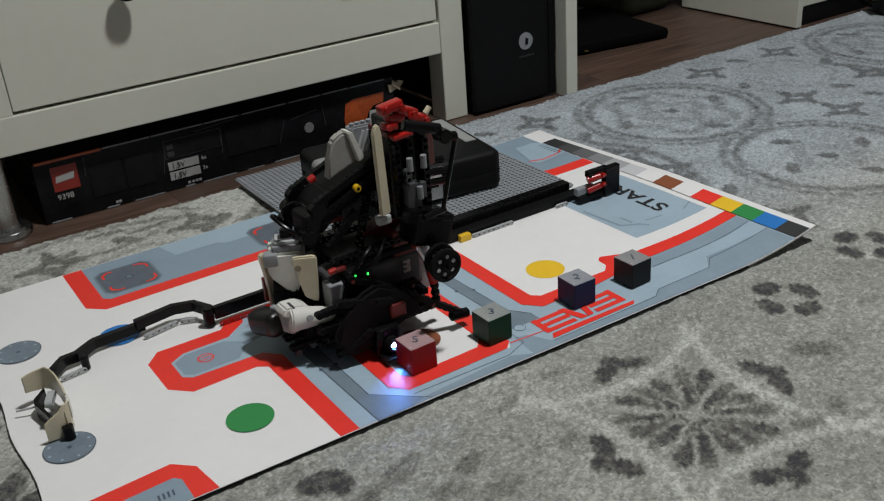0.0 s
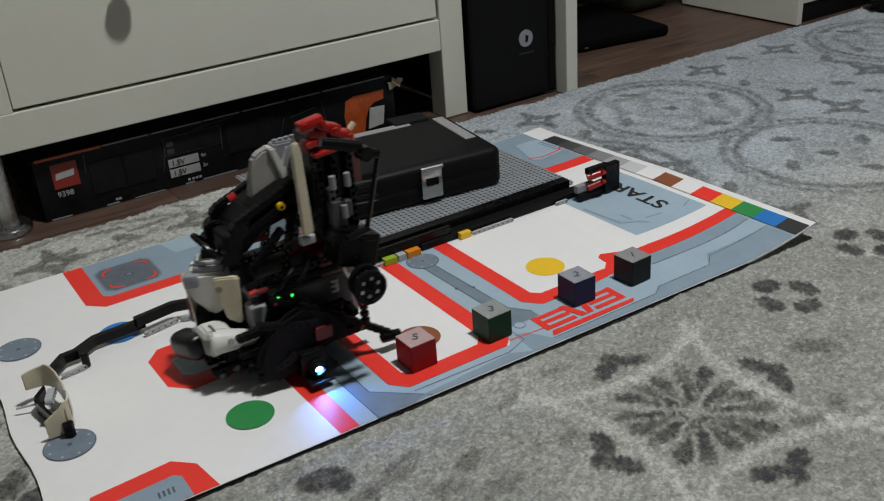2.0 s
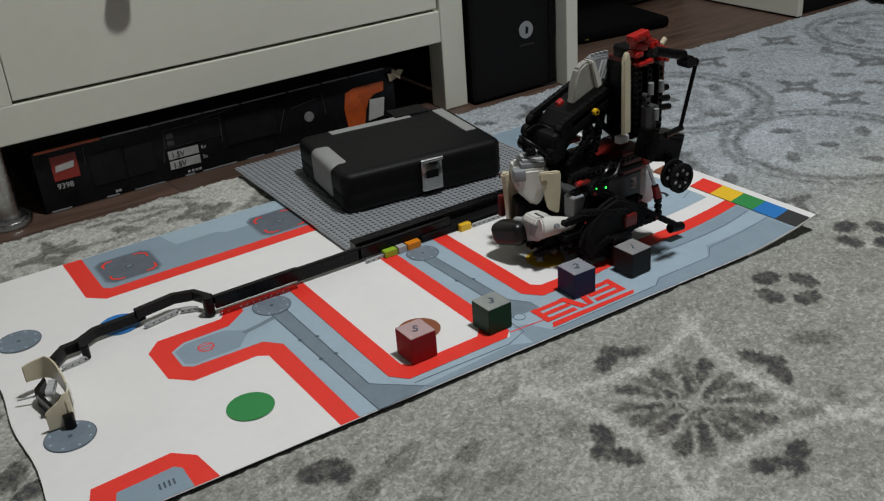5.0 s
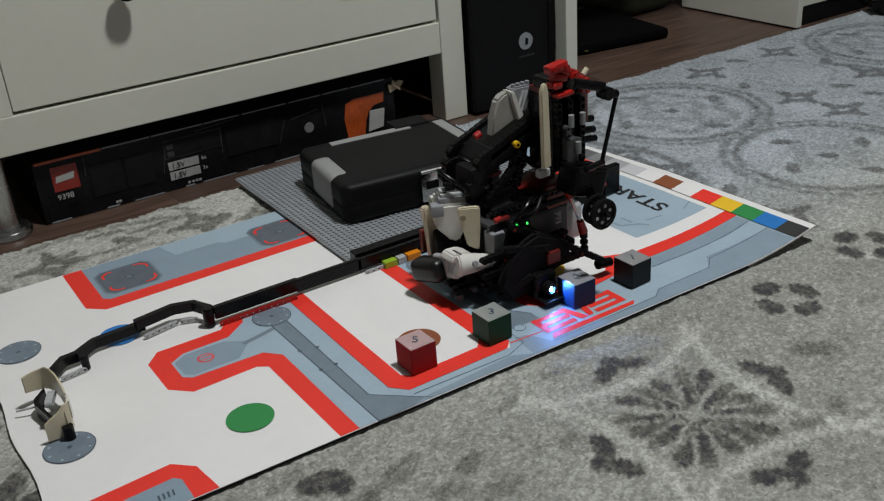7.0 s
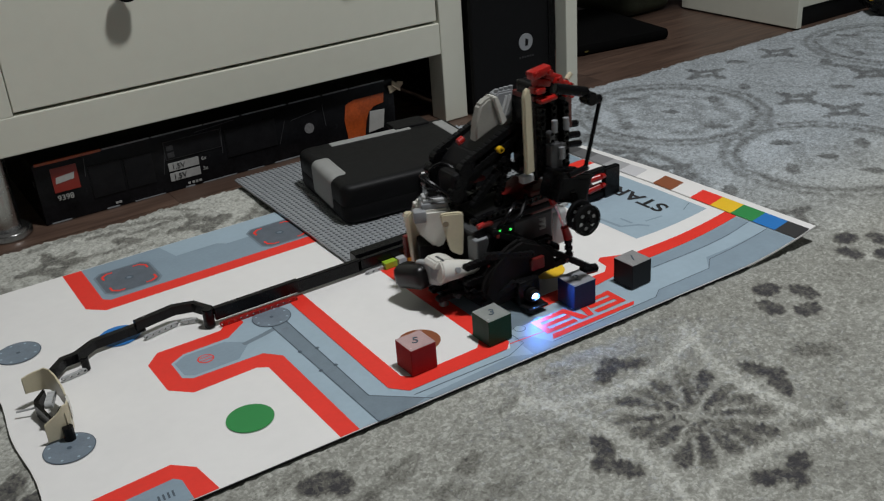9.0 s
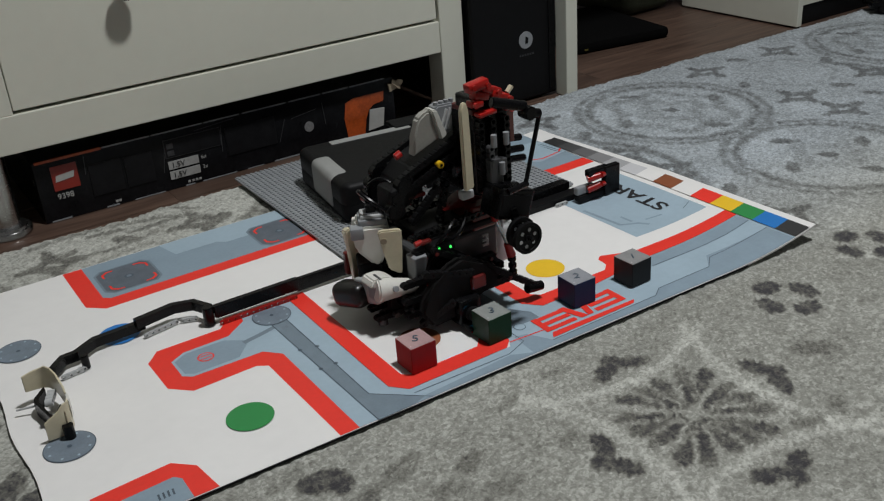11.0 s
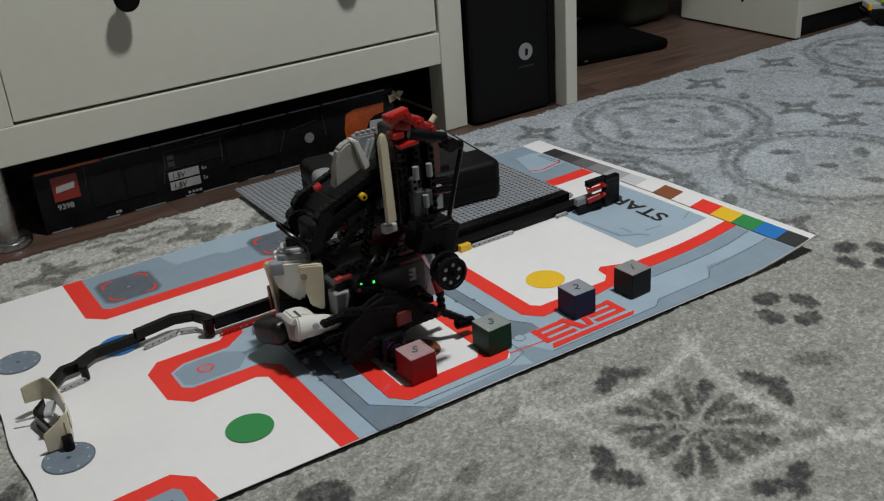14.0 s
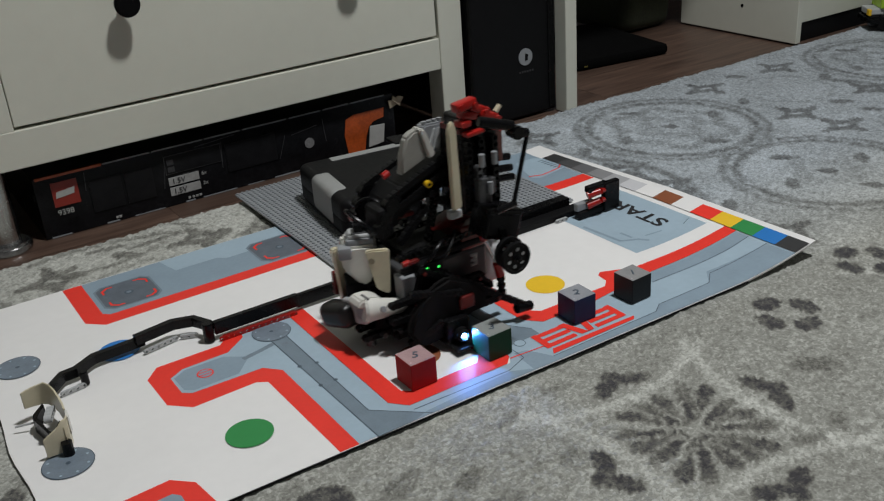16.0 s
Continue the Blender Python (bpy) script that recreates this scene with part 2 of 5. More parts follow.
# ---------------------------------------------------------------- the room
FZ = -0.012
def room():
    bm = box(bmesh.new(), (-2.4, -3.0, FZ - 0.05), (3.0, 1.6, FZ - 0.006))
    fl = tagged(part("floor", bm, FLOOR), "dark brown wood-grain laminate floor", "floor", kind="structure")
    # walls stand out of view, their grey lowered to cut bounce light
    for i, (lo, hi) in enumerate((((-2.5, 1.6, FZ - .05), (3.1, 1.7, 2.5)), ((-2.5, -3.1, FZ - .05), (3.1, -3.0, 2.5)),
                                  ((-2.5, -3.0, FZ - .05), (-2.4, 1.6, 2.5)), ((3.0, -3.0, FZ - .05), (3.1, 1.6, 2.5)))):
        tagged(part("wall_" + ("north", "south", "west", "east")[i], box(bmesh.new(), lo, hi), WALL), "plain grey room wall, out of view", "wall", kind="structure")
    tagged(part("ceiling", box(bmesh.new(), (-2.5, -3.1, 2.5), (3.1, 1.7, 2.6)), CEIL), "plain white painted ceiling", "ceiling", kind="structure")
    cl = thing("ceiling_lamp", "round white ceiling lamp, switched on", "lamp")
    part("canopy", rod(bmesh.new(), LAMP + Vector((0, 0, 0.02)), LAMP + Vector((0, 0, 0.1)), 0.06, 24), WHITE_PAINT, cl)
    # boards of the visible stretch of floor
    W, Lb = 0.14, 0.9
    me = {}
    for r in range(4):
        y0 = 0.26 + r * W
        for c in range(-1, 3):
            x0 = c * Lb + (r % 3) * 0.31 - 0.4
            key = 0
            if key not in me:
                b = box(bmesh.new(), (0, 0, -0.005), (Lb - 0.0006, W - 0.0006, 0))
                me[key] = bpy.data.meshes.new("board")
                b.to_mesh(me[key]), b.free()
                me[key].materials.append(FLOOR)
            ob = new("board", me[key])
            ob.parent = fl
            ob.location = (x0, y0, FZ - 0.0005)


room()


def carpet():
    """The carpet's pile is a fine sheet of uneven tufts; the woven pattern is worked out per tuft."""
    x0, x1, y0, y1, st = -1.3, 2.1, -1.5, 0.379, 0.0043
    nx, ny = int((x1 - x0) / st), int((y1 - y0) / st)
    X, Y = np.meshgrid(np.linspace(x0, x1, nx), np.linspace(y0, y1, ny))
    rng = np.random.default_rng(4)
    J = X + rng.normal(0, .0012, X.shape)
    K = Y + rng.normal(0, .0012, X.shape)
    # ground set paler towards the back, most at back left; cloudy patches of worn pile, clumps of tufts
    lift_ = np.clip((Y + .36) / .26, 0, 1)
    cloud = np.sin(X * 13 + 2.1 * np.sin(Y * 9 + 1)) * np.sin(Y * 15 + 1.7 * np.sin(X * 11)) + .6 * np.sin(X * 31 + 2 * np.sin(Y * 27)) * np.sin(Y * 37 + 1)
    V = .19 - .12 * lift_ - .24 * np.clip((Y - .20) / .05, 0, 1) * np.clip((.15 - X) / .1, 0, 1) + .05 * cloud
    clump = rng.normal(0, 1, X.shape)
    clump = (clump + np.roll(clump, 1, 0) + np.roll(clump, 1, 1) + np.roll(np.roll(clump, 1, 0), 1, 1)) / 2

    def near(ax, ay, bx, by):
        """The part of the sheet between two corners."""
        c = [int(np.clip((v - o) / (e - o) * (n - 1) + k, 0, n)) for v, o, e, n, k in ((ax, x0, x1, nx, -3), (bx, x0, x1, nx, 4), (ay, y0, y1, ny, -3), (by, y0, y1, ny, 4))]
        return slice(c[2], c[3]), slice(c[0], c[1])

    def dab(cx, cy, a, b, ang, v=.85):
        w = near(cx - 1.3 * max(a, b) - .005, cy - 1.3 * max(a, b) - .005, cx + 1.3 * max(a, b) + .005, cy + 1.3 * max(a, b) + .005)
        c, s = math.cos(radians(ang)), math.sin(radians(ang))
        j, k = J[w] - cx, K[w] - cy
        p, q = (j * c + k * s) / a, (k * c - j * s) / b
        m = np.clip((1.2 - p * p - q * q) / .35, 0, 1) * np.clip(.97 + .10 * clump[w], 0, 1.12)
        V[w] = np.maximum(V[w], m * v)

    def ring(cx, cy, r, wd, v=.42, lobes=0, amp=0.0):
        e = r * (1 + amp) + 2 * wd + .005
        w = near(cx - e, cy - e, cx + e, cy + e)
        d = np.hypot(J[w] - cx, K[w] - cy)
        a = np.arctan2(K[w] - cy, J[w] - cx)
        m = np.clip(1.3 - np.abs(d - r * (1 + amp * np.cos(lobes * a))) / wd, 0, 1) * np.clip(.85 + .28 * clump[w], 0, 1.2)
        V[w] = np.maximum(V[w], m * v)

    def band(pts, wd, v):
        """A yarn line through points: pale when v is below the ground, dark when above."""
        for (ax, ay), (bx, by) in zip(pts, pts[1:]):
            w = near(min(ax, bx) - 2 * wd - .005, min(ay, by) - 2 * wd - .005, max(ax, bx) + 2 * wd + .005, max(ay, by) + 2 * wd + .005)
            j, k = J[w], K[w]
            t = np.clip(((j - ax) * (bx - ax) + (k - ay) * (by - ay)) / ((bx - ax) ** 2 + (by - ay) ** 2), 0, 1)
            d = np.hypot(j - ax - t * (bx - ax), k - ay - t * (by - ay))
            m = np.clip(1.3 - d / wd, 0, 1)
            V[w] = np.minimum(V[w], V[w] * (1 - m) + m * v) if v < 0 else np.maximum(V[w], m * v * np.clip(.85 + .25 * clump[w], 0, 1.2))

    def four(cx, cy, r, a, b, v=.92, turn=0):
        for q in range(4):
            t = 90 * q + turn
            dab(cx + r * math.cos(radians(t)), cy + r * math.sin(radians(t)), a, b, t + 90, v)

    def medallion(cx, cy, v=.86):
        """A square rosette of tapering petals in a curved pale border, with a leaf on each side."""
        for q in range(16):
            t = 22.5 * q + 11 + 2.5 * math.sin(q * 2.3)
            ca, sa = math.cos(radians(t)), math.sin(radians(t))
            reach = min(.066 / max(abs(ca), abs(sa)), .082)
            for f, wdt in ((.34, .0026), (.52, .0050), (.70, .0076), (.86, .0092)):
                dab(cx + f * reach * ca, cy + f * reach * sa, .0135, wdt, t, v * (.82 + .18 * math.sin(q * 3.1 + f * 5)))
        for q in range(4):
            ca, sa = math.cos(radians(90 * q)), math.sin(radians(90 * q))
            line = [(-.128, .114), (-.110, .106), (-.088, .097), (-.050, .083), (0, .078), (.050, .083), (.088, .097), (.110, .106), (.128, .114)]
            band([(cx + ca * x - sa * y, cy + sa * x + ca * y) for x, y in line], .0064, -.06)
        for q in range(4):
            t = 90 * q
            ca, sa = math.cos(radians(t)), math.sin(radians(t))
            for d, o in ((-.016, 0), (.016, .003)):
                dab(cx + (.105 + o) * ca - d * sa, cy + (.105 + o) * sa + d * ca, .020, .0105, t + 90 + 24 * (1 if d > 0 else -1), v)
            dab(cx + .118 * ca, cy + .118 * sa, .013, .010, t, v * .95)

    MX, MY, PX, PY = .109, -.504, .51, .46
    for i in range(-3, 4):
        for j in range(-2, 1):
            medallion(MX + i * PX, MY + j * PY)
    # loose motifs between the rosettes
    for cx, cy in ((.358, -.412), (.540, -.385), (.358, -.872), (-.152, -.872)):
        four(cx, cy, .030, .0185, .0135)
    for x, y, a, b, g, v in ((.292, -.503, .030, .015, -30, .52), (.286, -.451, .016, .007, 20, .34), (.184, -.577, .018, .009, -20, .44), (.228, -.577, .018, .010, 30, .46), (-.013, -.460, .012, .008, 10, .42),
                             (-.105, -.428, .018, .010, 25, .62), (-.229, -.369, .024, .016, -10, .86), (-.214, -.385, .014, .010, 50, .75), (-.14, -.449, .020, .012, 10, .40), (-.330, -.430, .022, .013, 30, .6), (.425, -.47, .02, .01, 10, .36), (.20, -.36, .015, .007, 30, .3), (-.466, -.192, .022, .014, 60, .8), (-.455, -.224, .020, .012, 20, .85), (-.430, -.250, .022, .013, -30, .8), (-.478, -.120, .020, .012, 70, .7), (-.462, -.082, .016, .008, 60, .55),
                             (-.395, -.285, .02, .012, 20, .5), (-.36, -.345, .026, .012, 15, .5), (-.02, -.375, .018, .008, 20, .36), (.05, -.365, .02, .008, -10, .36), (-.29, -.40, .022, .012, 40, .6), (-.165, -.400, .030, .012, 20, .42), (-.215, -.420, .026, .014, 35, .5), (-.10, -.475, .026, .012, 10, .44), (-.25, -.345, .03, .008, 15, .4), (-.19, -.47, .03, .014, 10, .5)):
        dab(x, y, a, b, g, v)

    def star(x, y):
        """A dark four-pointed star with a pale heart."""
        for q in range(4):
            dab(x + .022 * math.cos(radians(90 * q)), y + .022 * math.sin(radians(90 * q)), .030, .010, 90 * q, .56)
        dab(x, y, .026, .024, 45, .56)
        band([(x - .007, y + .002), (x + .007, y - .002)], .0055, -.12)
    # the border strip: beaded rings and starred cells in turn
    for k in range(-3, 3):
        o = .64 * k
        for x, y, r, dr in ((.766 + o, -.159, .138, .083), (.750 + o, .160, .148, .108)):
            w = near(x - r, y - r, x + r, y + r)
            V[w] -= .05 * np.clip((r - np.hypot(J[w] - x, K[w] - y)) / .02, 0, 1)
            ring(x, y, r, .0105, .52, 40, .006)
            ring(x, y, r + .021, .0085, .44, 44, .006)
            for q in range(4):
                dab(x + dr * math.cos(radians(90 * q)), y + dr * math.sin(radians(90 * q)), .023, .0105, 90 * q + 45, .56)
            dab(x, y, .016, .010, -45, .64)
        ring(.750 + o, .160, .100, .014, .34, 6, .12)
        ring(.750 + o, .160, .050, .016, .26, 4, .25)
        ring(.766 + o, -.159, .045, .018, .22, 4, .2)
        for y in (.170, -.150):
            for q in range(4):
                t = 90 * q
                dab(1.073 + o + .121 * math.cos(radians(t)), y + .127 * math.sin(radians(t)), .022, .011, t + 45, .56)
            ring(1.073 + o, y, .088, .006, .26, 9, .04)
            for sx in (-1, 1):
                star(1.073 + o + .107 * sx, y + .110), star(1.073 + o + .107 * sx, y - .113)
        band([(.535 + o, .165), (.55 + o, .12), (.572 + o, .071), (.580 + o, .002), (.567 + o, -.052), (.544 + o, -.108), (.50 + o, -.155), (.45 + o, -.18)], .0115, .52)
    # faded strokes at the back edge beside the chest's foot
    for x, y, a, b, g in ((-.158, .318, .040, .008, 5), (-.225, .338, .030, .009, -8), (-.074, .262, .026, .008, 30), (-.10, .350, .026, .005, -40), (-.30, .30, .03, .010, 10), (-.03, .255, .03, .007, 10)):
        dab(x, y, a, b * .8, g, .46)
    band([(-.33, .352), (-.27, .362), (-.20, .358), (-.14, .340), (-.10, .312), (-.085, .28)], .007, .46)
    band([(-.30, .285), (-.24, .276), (-.19, .282), (-.15, .30)], .006, .42)
    V += rng.normal(0, .05, V.shape)
    Z = -0.0050 + rng.normal(0, .0009, V.shape) + .0012 * np.sin(X * 23 + 2 * np.sin(Y * 17)) * np.sin(Y * 31)
    edge = np.minimum.reduce([X - x0, x1 - X, Y - y0, y1 - Y])
    Z = np.where(edge < .006, FZ - .004, Z)
    Yw = Y + np.where(Y > y1 - .02, .004 * np.sin(X * 60) * np.sin(X * 13), 0)
    co = np.stack([J * .4 + X * .6, Yw * .6 + K * .4, Z], -1).reshape(-1, 3)
    idx = np.arange(nx * ny).reshape(ny, nx)
    F = np.stack([idx[:-1, :-1], idx[:-1, 1:], idx[1:, 1:], idx[1:, :-1]], -1).reshape(-1, 4)
    me = bpy.data.meshes.new("carpet")
    me.vertices.add(len(co)), me.vertices.foreach_set("co", co.astype(np.float32).ravel())
    me.loops.add(F.size), me.loops.foreach_set("vertex_index", F.astype(np.int32).ravel())
    me.polygons.add(len(F)), me.polygons.foreach_set("loop_start", np.arange(0, F.size, 4, dtype=np.int32))
    me.update(calc_edges=True)
    at = me.attributes.new("weave", "FLOAT", "POINT")
    at.data.foreach_set("value", V.astype(np.float32).ravel())
    at = me.attributes.new("cool_tint", "FLOAT", "POINT")
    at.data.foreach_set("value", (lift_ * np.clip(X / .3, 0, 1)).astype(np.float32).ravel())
    me.shade_smooth()
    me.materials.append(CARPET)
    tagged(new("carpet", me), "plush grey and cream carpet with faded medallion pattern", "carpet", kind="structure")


carpet()


# ---------------------------------------------------------------- furniture
CY = 0.425
def chest():
    ch = thing("chest_of_drawers", "white painted wooden chest of drawers on legs", "chest of drawers")
    part("bottom_rail", box(bmesh.new(), (-1.0, CY, 0.116), (0.436, CY + .02, 0.172), .0015), WHITE_PAINT, ch)
    leg = part("leg", box(bmesh.new(), (0.436, CY - .002, FZ), (0.485, CY + .045, 0.9), .002), WHITE_PAINT, ch)
    part("side_panel", box(bmesh.new(), (0.455, CY + .045, 0.10), (0.480, CY + .44, 0.9), .002), WHITE_PAINT, ch)
    part("leg", box(bmesh.new(), (0.436, CY + .42, FZ), (0.485, CY + .467, 0.9), .002), WHITE_PAINT, ch)
    part("back_panel", box(bmesh.new(), (-1.0, CY + .44, FZ + .01), (0.436, CY + .45, 0.9)), WHITE_PAINT, ch)
    part("bottom_panel", box(bmesh.new(), (-1.0, CY + .02, 0.150), (0.436, CY + .44, 0.165)), WHITE_PAINT, ch)
    part("top_panel", box(bmesh.new(), (-1.05, CY - .015, 0.9), (0.50, CY + .48, 0.925), .003), WHITE_PAINT, ch)
    for x0, x1 in ((-0.291, 0.433), (-1.0, -0.316)):
        z = 0.1765
        for h in (0.225, 0.225, 0.225):
            d = part("drawer_front", box(bmesh.new(), (x0, CY + .003, z), (x1, CY + .022, z + h), .0015), WHITE_PAINT, ch)
            for fx in ((.243, .757) if x0 > -.5 else ()):
                kx, kz = x0 + (x1 - x0) * fx + .010, z + h * .66
                kb = rod(bmesh.new(), (kx, CY + .003, kz), (kx, CY - .014, kz), .006, 16)
                rod(kb, (kx, CY - .014, kz), (kx, CY - .030, kz), .0165, 24, .0195, .003)
                part("knob", kb, BLK, d, "black round drawer knob", True)
            z += h + .004
    part("stile", box(bmesh.new(), (-0.3145, CY + .001, 0.172), (-0.2925, CY + .02, 0.9), .001), WHITE_PAINT, ch)
    b = rod(bmesh.new(), (-0.338, CY + .035, FZ + .012), (-0.338, CY + .035, 0.15), .021, 24)
    part("metal_leg", b, CHROME, ch, "round brushed metal support leg", True)
    b = rod(bmesh.new(), (-0.338, CY + .035, FZ), (-0.338, CY + .035, FZ + .013), .037, 32, .034, .004)
    part("leg_foot", b, CHROME, ch, "wide chrome disc foot", True)


chest()


def packing_box():
    y = 0.452
    bx = thing("cardboard_box", "worn black glossy toy box pushed under the chest", "box")
    blk = mat("glossy_black_card", (0.007, 0.007, 0.008), 0.25, var=0.6, scale=25, bump=.2, bscale=45, coat=0.04, spec=.12)
    part("carton", box(bmesh.new(), (-0.284, y, FZ), (0.346, y + .28, .086), .0015), blk, bx)
    def patch(n, x0, x1, z0, z1, m, lb="", d=.0012):
        return part(n, box(bmesh.new(), (x0, y - d, z0), (x1, y + .001, z1)), m, bx, lb)
    p_red = mat("box_red_print", (0.26, 0.022, 0.013), 0.3, var=0.1)
    p_or = mat("box_orange_print", (0.42, 0.075, 0.014), 0.3, var=0.4, scale=30)
    p_w = mat("box_white_print", (0.42, 0.42, 0.40), 0.35, var=0.1)
    p_g = mat("box_dark_grey_print", (0.009, 0.009, 0.010), 0.4, var=0.5, scale=60, spec=.15)
    p_g2 = mat("box_crease_grey", (0.04, 0.04, 0.043), 0.4, var=0.6, scale=150)
    patch("red_square", -.260, -.221, .036, .075, p_red, "red printed square with a pale mark")
    part("pale_mark", prism(bmesh.new(), [(-.256, .050), (-.228, .053), (-.226, .063), (-.254, .060)], .001, pose(0, y - .002, 0)), p_w, bx)
    lettering("item_number", "9398", .0125, pose(-.246, y - .0005, .026, 90), p_w, bx)
    patch("dark_panel", -.205, -.155, .012, .064, p_g)
    patch("dark_panel", -.150, -.105, .012, .062, p_g)
    patch("panel_frame", -.084, .012, .042, .073, p_g2)
    patch("dark_panel", -.083, .011, .043, .072, p_g, "", .0016)
    for z in (.0455, .0575):
        patch("cell_print", -.080, -.069, z, z + .0085, p_g2, "", .002)
    patch("dark_panel", .02, .11, .02, .068, p_g)
    p_l = mat("box_label_grey", (0.34, 0.34, 0.33), 0.35, var=0.25, scale=90)
    for z, tx in ((.0225, "6x"), (.0055, "3x")):
        patch("battery_label", -.082, -.031, z, z + .0135, p_l)
        lettering("voltage", "1.5V", .0125, pose(-.066, y - .0018, z + .0065, 90), INK, bx)
        lettering("count", tx, .009, pose(-.022, y - .0005, z + .008, 90), p_l, bx)
    for x in (-.175, -.170, -.055, -.048, -.042, -.036):
        patch("small_print", x, x + .004, -.0065, -.0030, p_l)
    part("round_print", rod(bmesh.new(), (.172, y - .001, .034), (.172, y + .001, .034), .009, 24), mat("print_grey_disc", (.2, .2, .2), .4, var=.4, scale=200), bx)
    part("orange_panel", prism(bmesh.new(), [(.245, -.005), (.279, -.006), (.284, .020), (.291, .036), (.302, .044), (.322, .047), (.324, .064), (.262, .064), (.246, .058), (.241, .030)], .0014, pose(0, y - .0012, 0)), p_or, bx, "orange printed panel")
    part("white_patch", prism(bmesh.new(), [(.287, -.002), (.318, .001), (.323, .034), (.293, .036)], .0016, pose(0, y - .0016, 0)), p_w, bx)
    # orange and pale edge strips stand in for highlights on the glossy card
    part("orange_highlight", box(bmesh.new(), (-.280, y - .0008, .0835), (-.18, y + .004, .0872)), p_or, bx, "orange strip painted as the edge's highlight")
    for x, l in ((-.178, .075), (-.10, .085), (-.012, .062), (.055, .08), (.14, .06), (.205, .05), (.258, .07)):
        part("edge_highlight", box(bmesh.new(), (x, y - .0006, .0848), (x + l, y + .0015 + .001 * math.sin(x * 70), .0868)), GREY, bx, "pale strip painted as the edge's highlight")
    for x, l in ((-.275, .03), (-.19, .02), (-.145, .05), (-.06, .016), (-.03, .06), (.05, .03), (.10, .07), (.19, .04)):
        part("edge_highlight", box(bmesh.new(), (x, y - .0007, FZ + .0004), (x + l, y + .001, FZ + .0022 + .0006 * math.sin(x * 90))), GREY, bx)
    for x, z, l, g in ((-.09, .02, .05, 80), (.012, .03, .045, 86), (.115, .02, .04, 70), (.14, .055, .05, 8), (.205, .03, .04, 95), (-.21, .05, .03, 85), (-.03, .076, .07, 4)):
        part("crease", box(bmesh.new(), (0, -.0005, 0), (l, .0008, .0009), m=pose(x, y, z, 0, -g, 0)), p_g2, bx, "faint scuffed crease")
    fl = bmesh.new()
    prism(fl, [(0, 0), (.03, .004), (.038, .012), (.022, .018), (.012, .013), (-.006, .016)], .002, pose(.336, y - .004, .060, 10, 0, 20))
    prism(fl, [(0, 0), (.022, -.012), (.026, -.004), (.006, .008)], .002, pose(.340, y - .008, .075, -20, 10, 30))
    part("torn_flap", fl, mat("torn_card", (.5, .42, .30), .9, var=.2), bx, "torn cream cardboard flap")


packing_box()


def pc_tower():
    pc = thing("computer_tower", "black desktop computer case standing on the floor", "computer")
    x0, x1, y = .492, .684, .405
    part("body", box(bmesh.new(), (x0, y + .012, FZ + .008), (x1, y + .45, .42), .003), BLKM, pc)
    part("front_panel", box(bmesh.new(), (x0 - .001, y, FZ + .004), (x1 + .001, y + .012, .42), .004), BLKM, pc)
    part("side_strip", box(bmesh.new(), (x1 - .018, y - .003, FZ + .01), (x1 - .003, y, .42), .001), BLK, pc)
    DKGREY_ = mat("worn_lettering_grey", (.035, .035, .037), .6)
    bm = rod(bmesh.new(), (.612, y - .0015, .108), (.612, y + .002, .108), .016, 32)
    part("badge", bm, GREY, pc, "round pale grey badge")
    part("badge_centre", prism(bmesh.new(), [(-.003, -.008), (.003, -.007), (.004, .003), (-.002, .006)], .001, pose(.613, y - .0025, .109)), BLK, pc)
    for k in range(6):
        part("badge_lettering", box(bmesh.new(), (.597 + k * .006, y - .0008, .078), (.600 + k * .006, y, .0815)), DKGREY_, pc)
    for x in (x0 + .02, x1 - .03):
        part("foot", rod(bmesh.new(), (x, y + .03, FZ), (x, y + .03, FZ + .009), .012, 16), RUB, pc)
        part("foot", rod(bmesh.new(), (x, y + .4, FZ), (x, y + .4, FZ + .009), .012, 16), RUB, pc)


pc_tower()


def desk():
    d = thing("desk", "white desk with slim square legs", "desk")
    x0, y0 = .684, .372
    part("leg", box(bmesh.new(), (x0, y0, FZ), (x0 + .027, y0 + .034, .70), .002), WHITE_PAINT, d)
    part("leg", box(bmesh.new(), (x0, y0 + .5, FZ), (x0 + .042, y0 + .542, .70), .002), WHITE_PAINT, d)
    # tabletop is out of view, added to keep lamplight off the floor below
    part("tabletop", box(bmesh.new(), (.50, y0 - .02, .70), (1.36, y0 + .6, .73), .002), WHITE_PAINT, d)


desk()


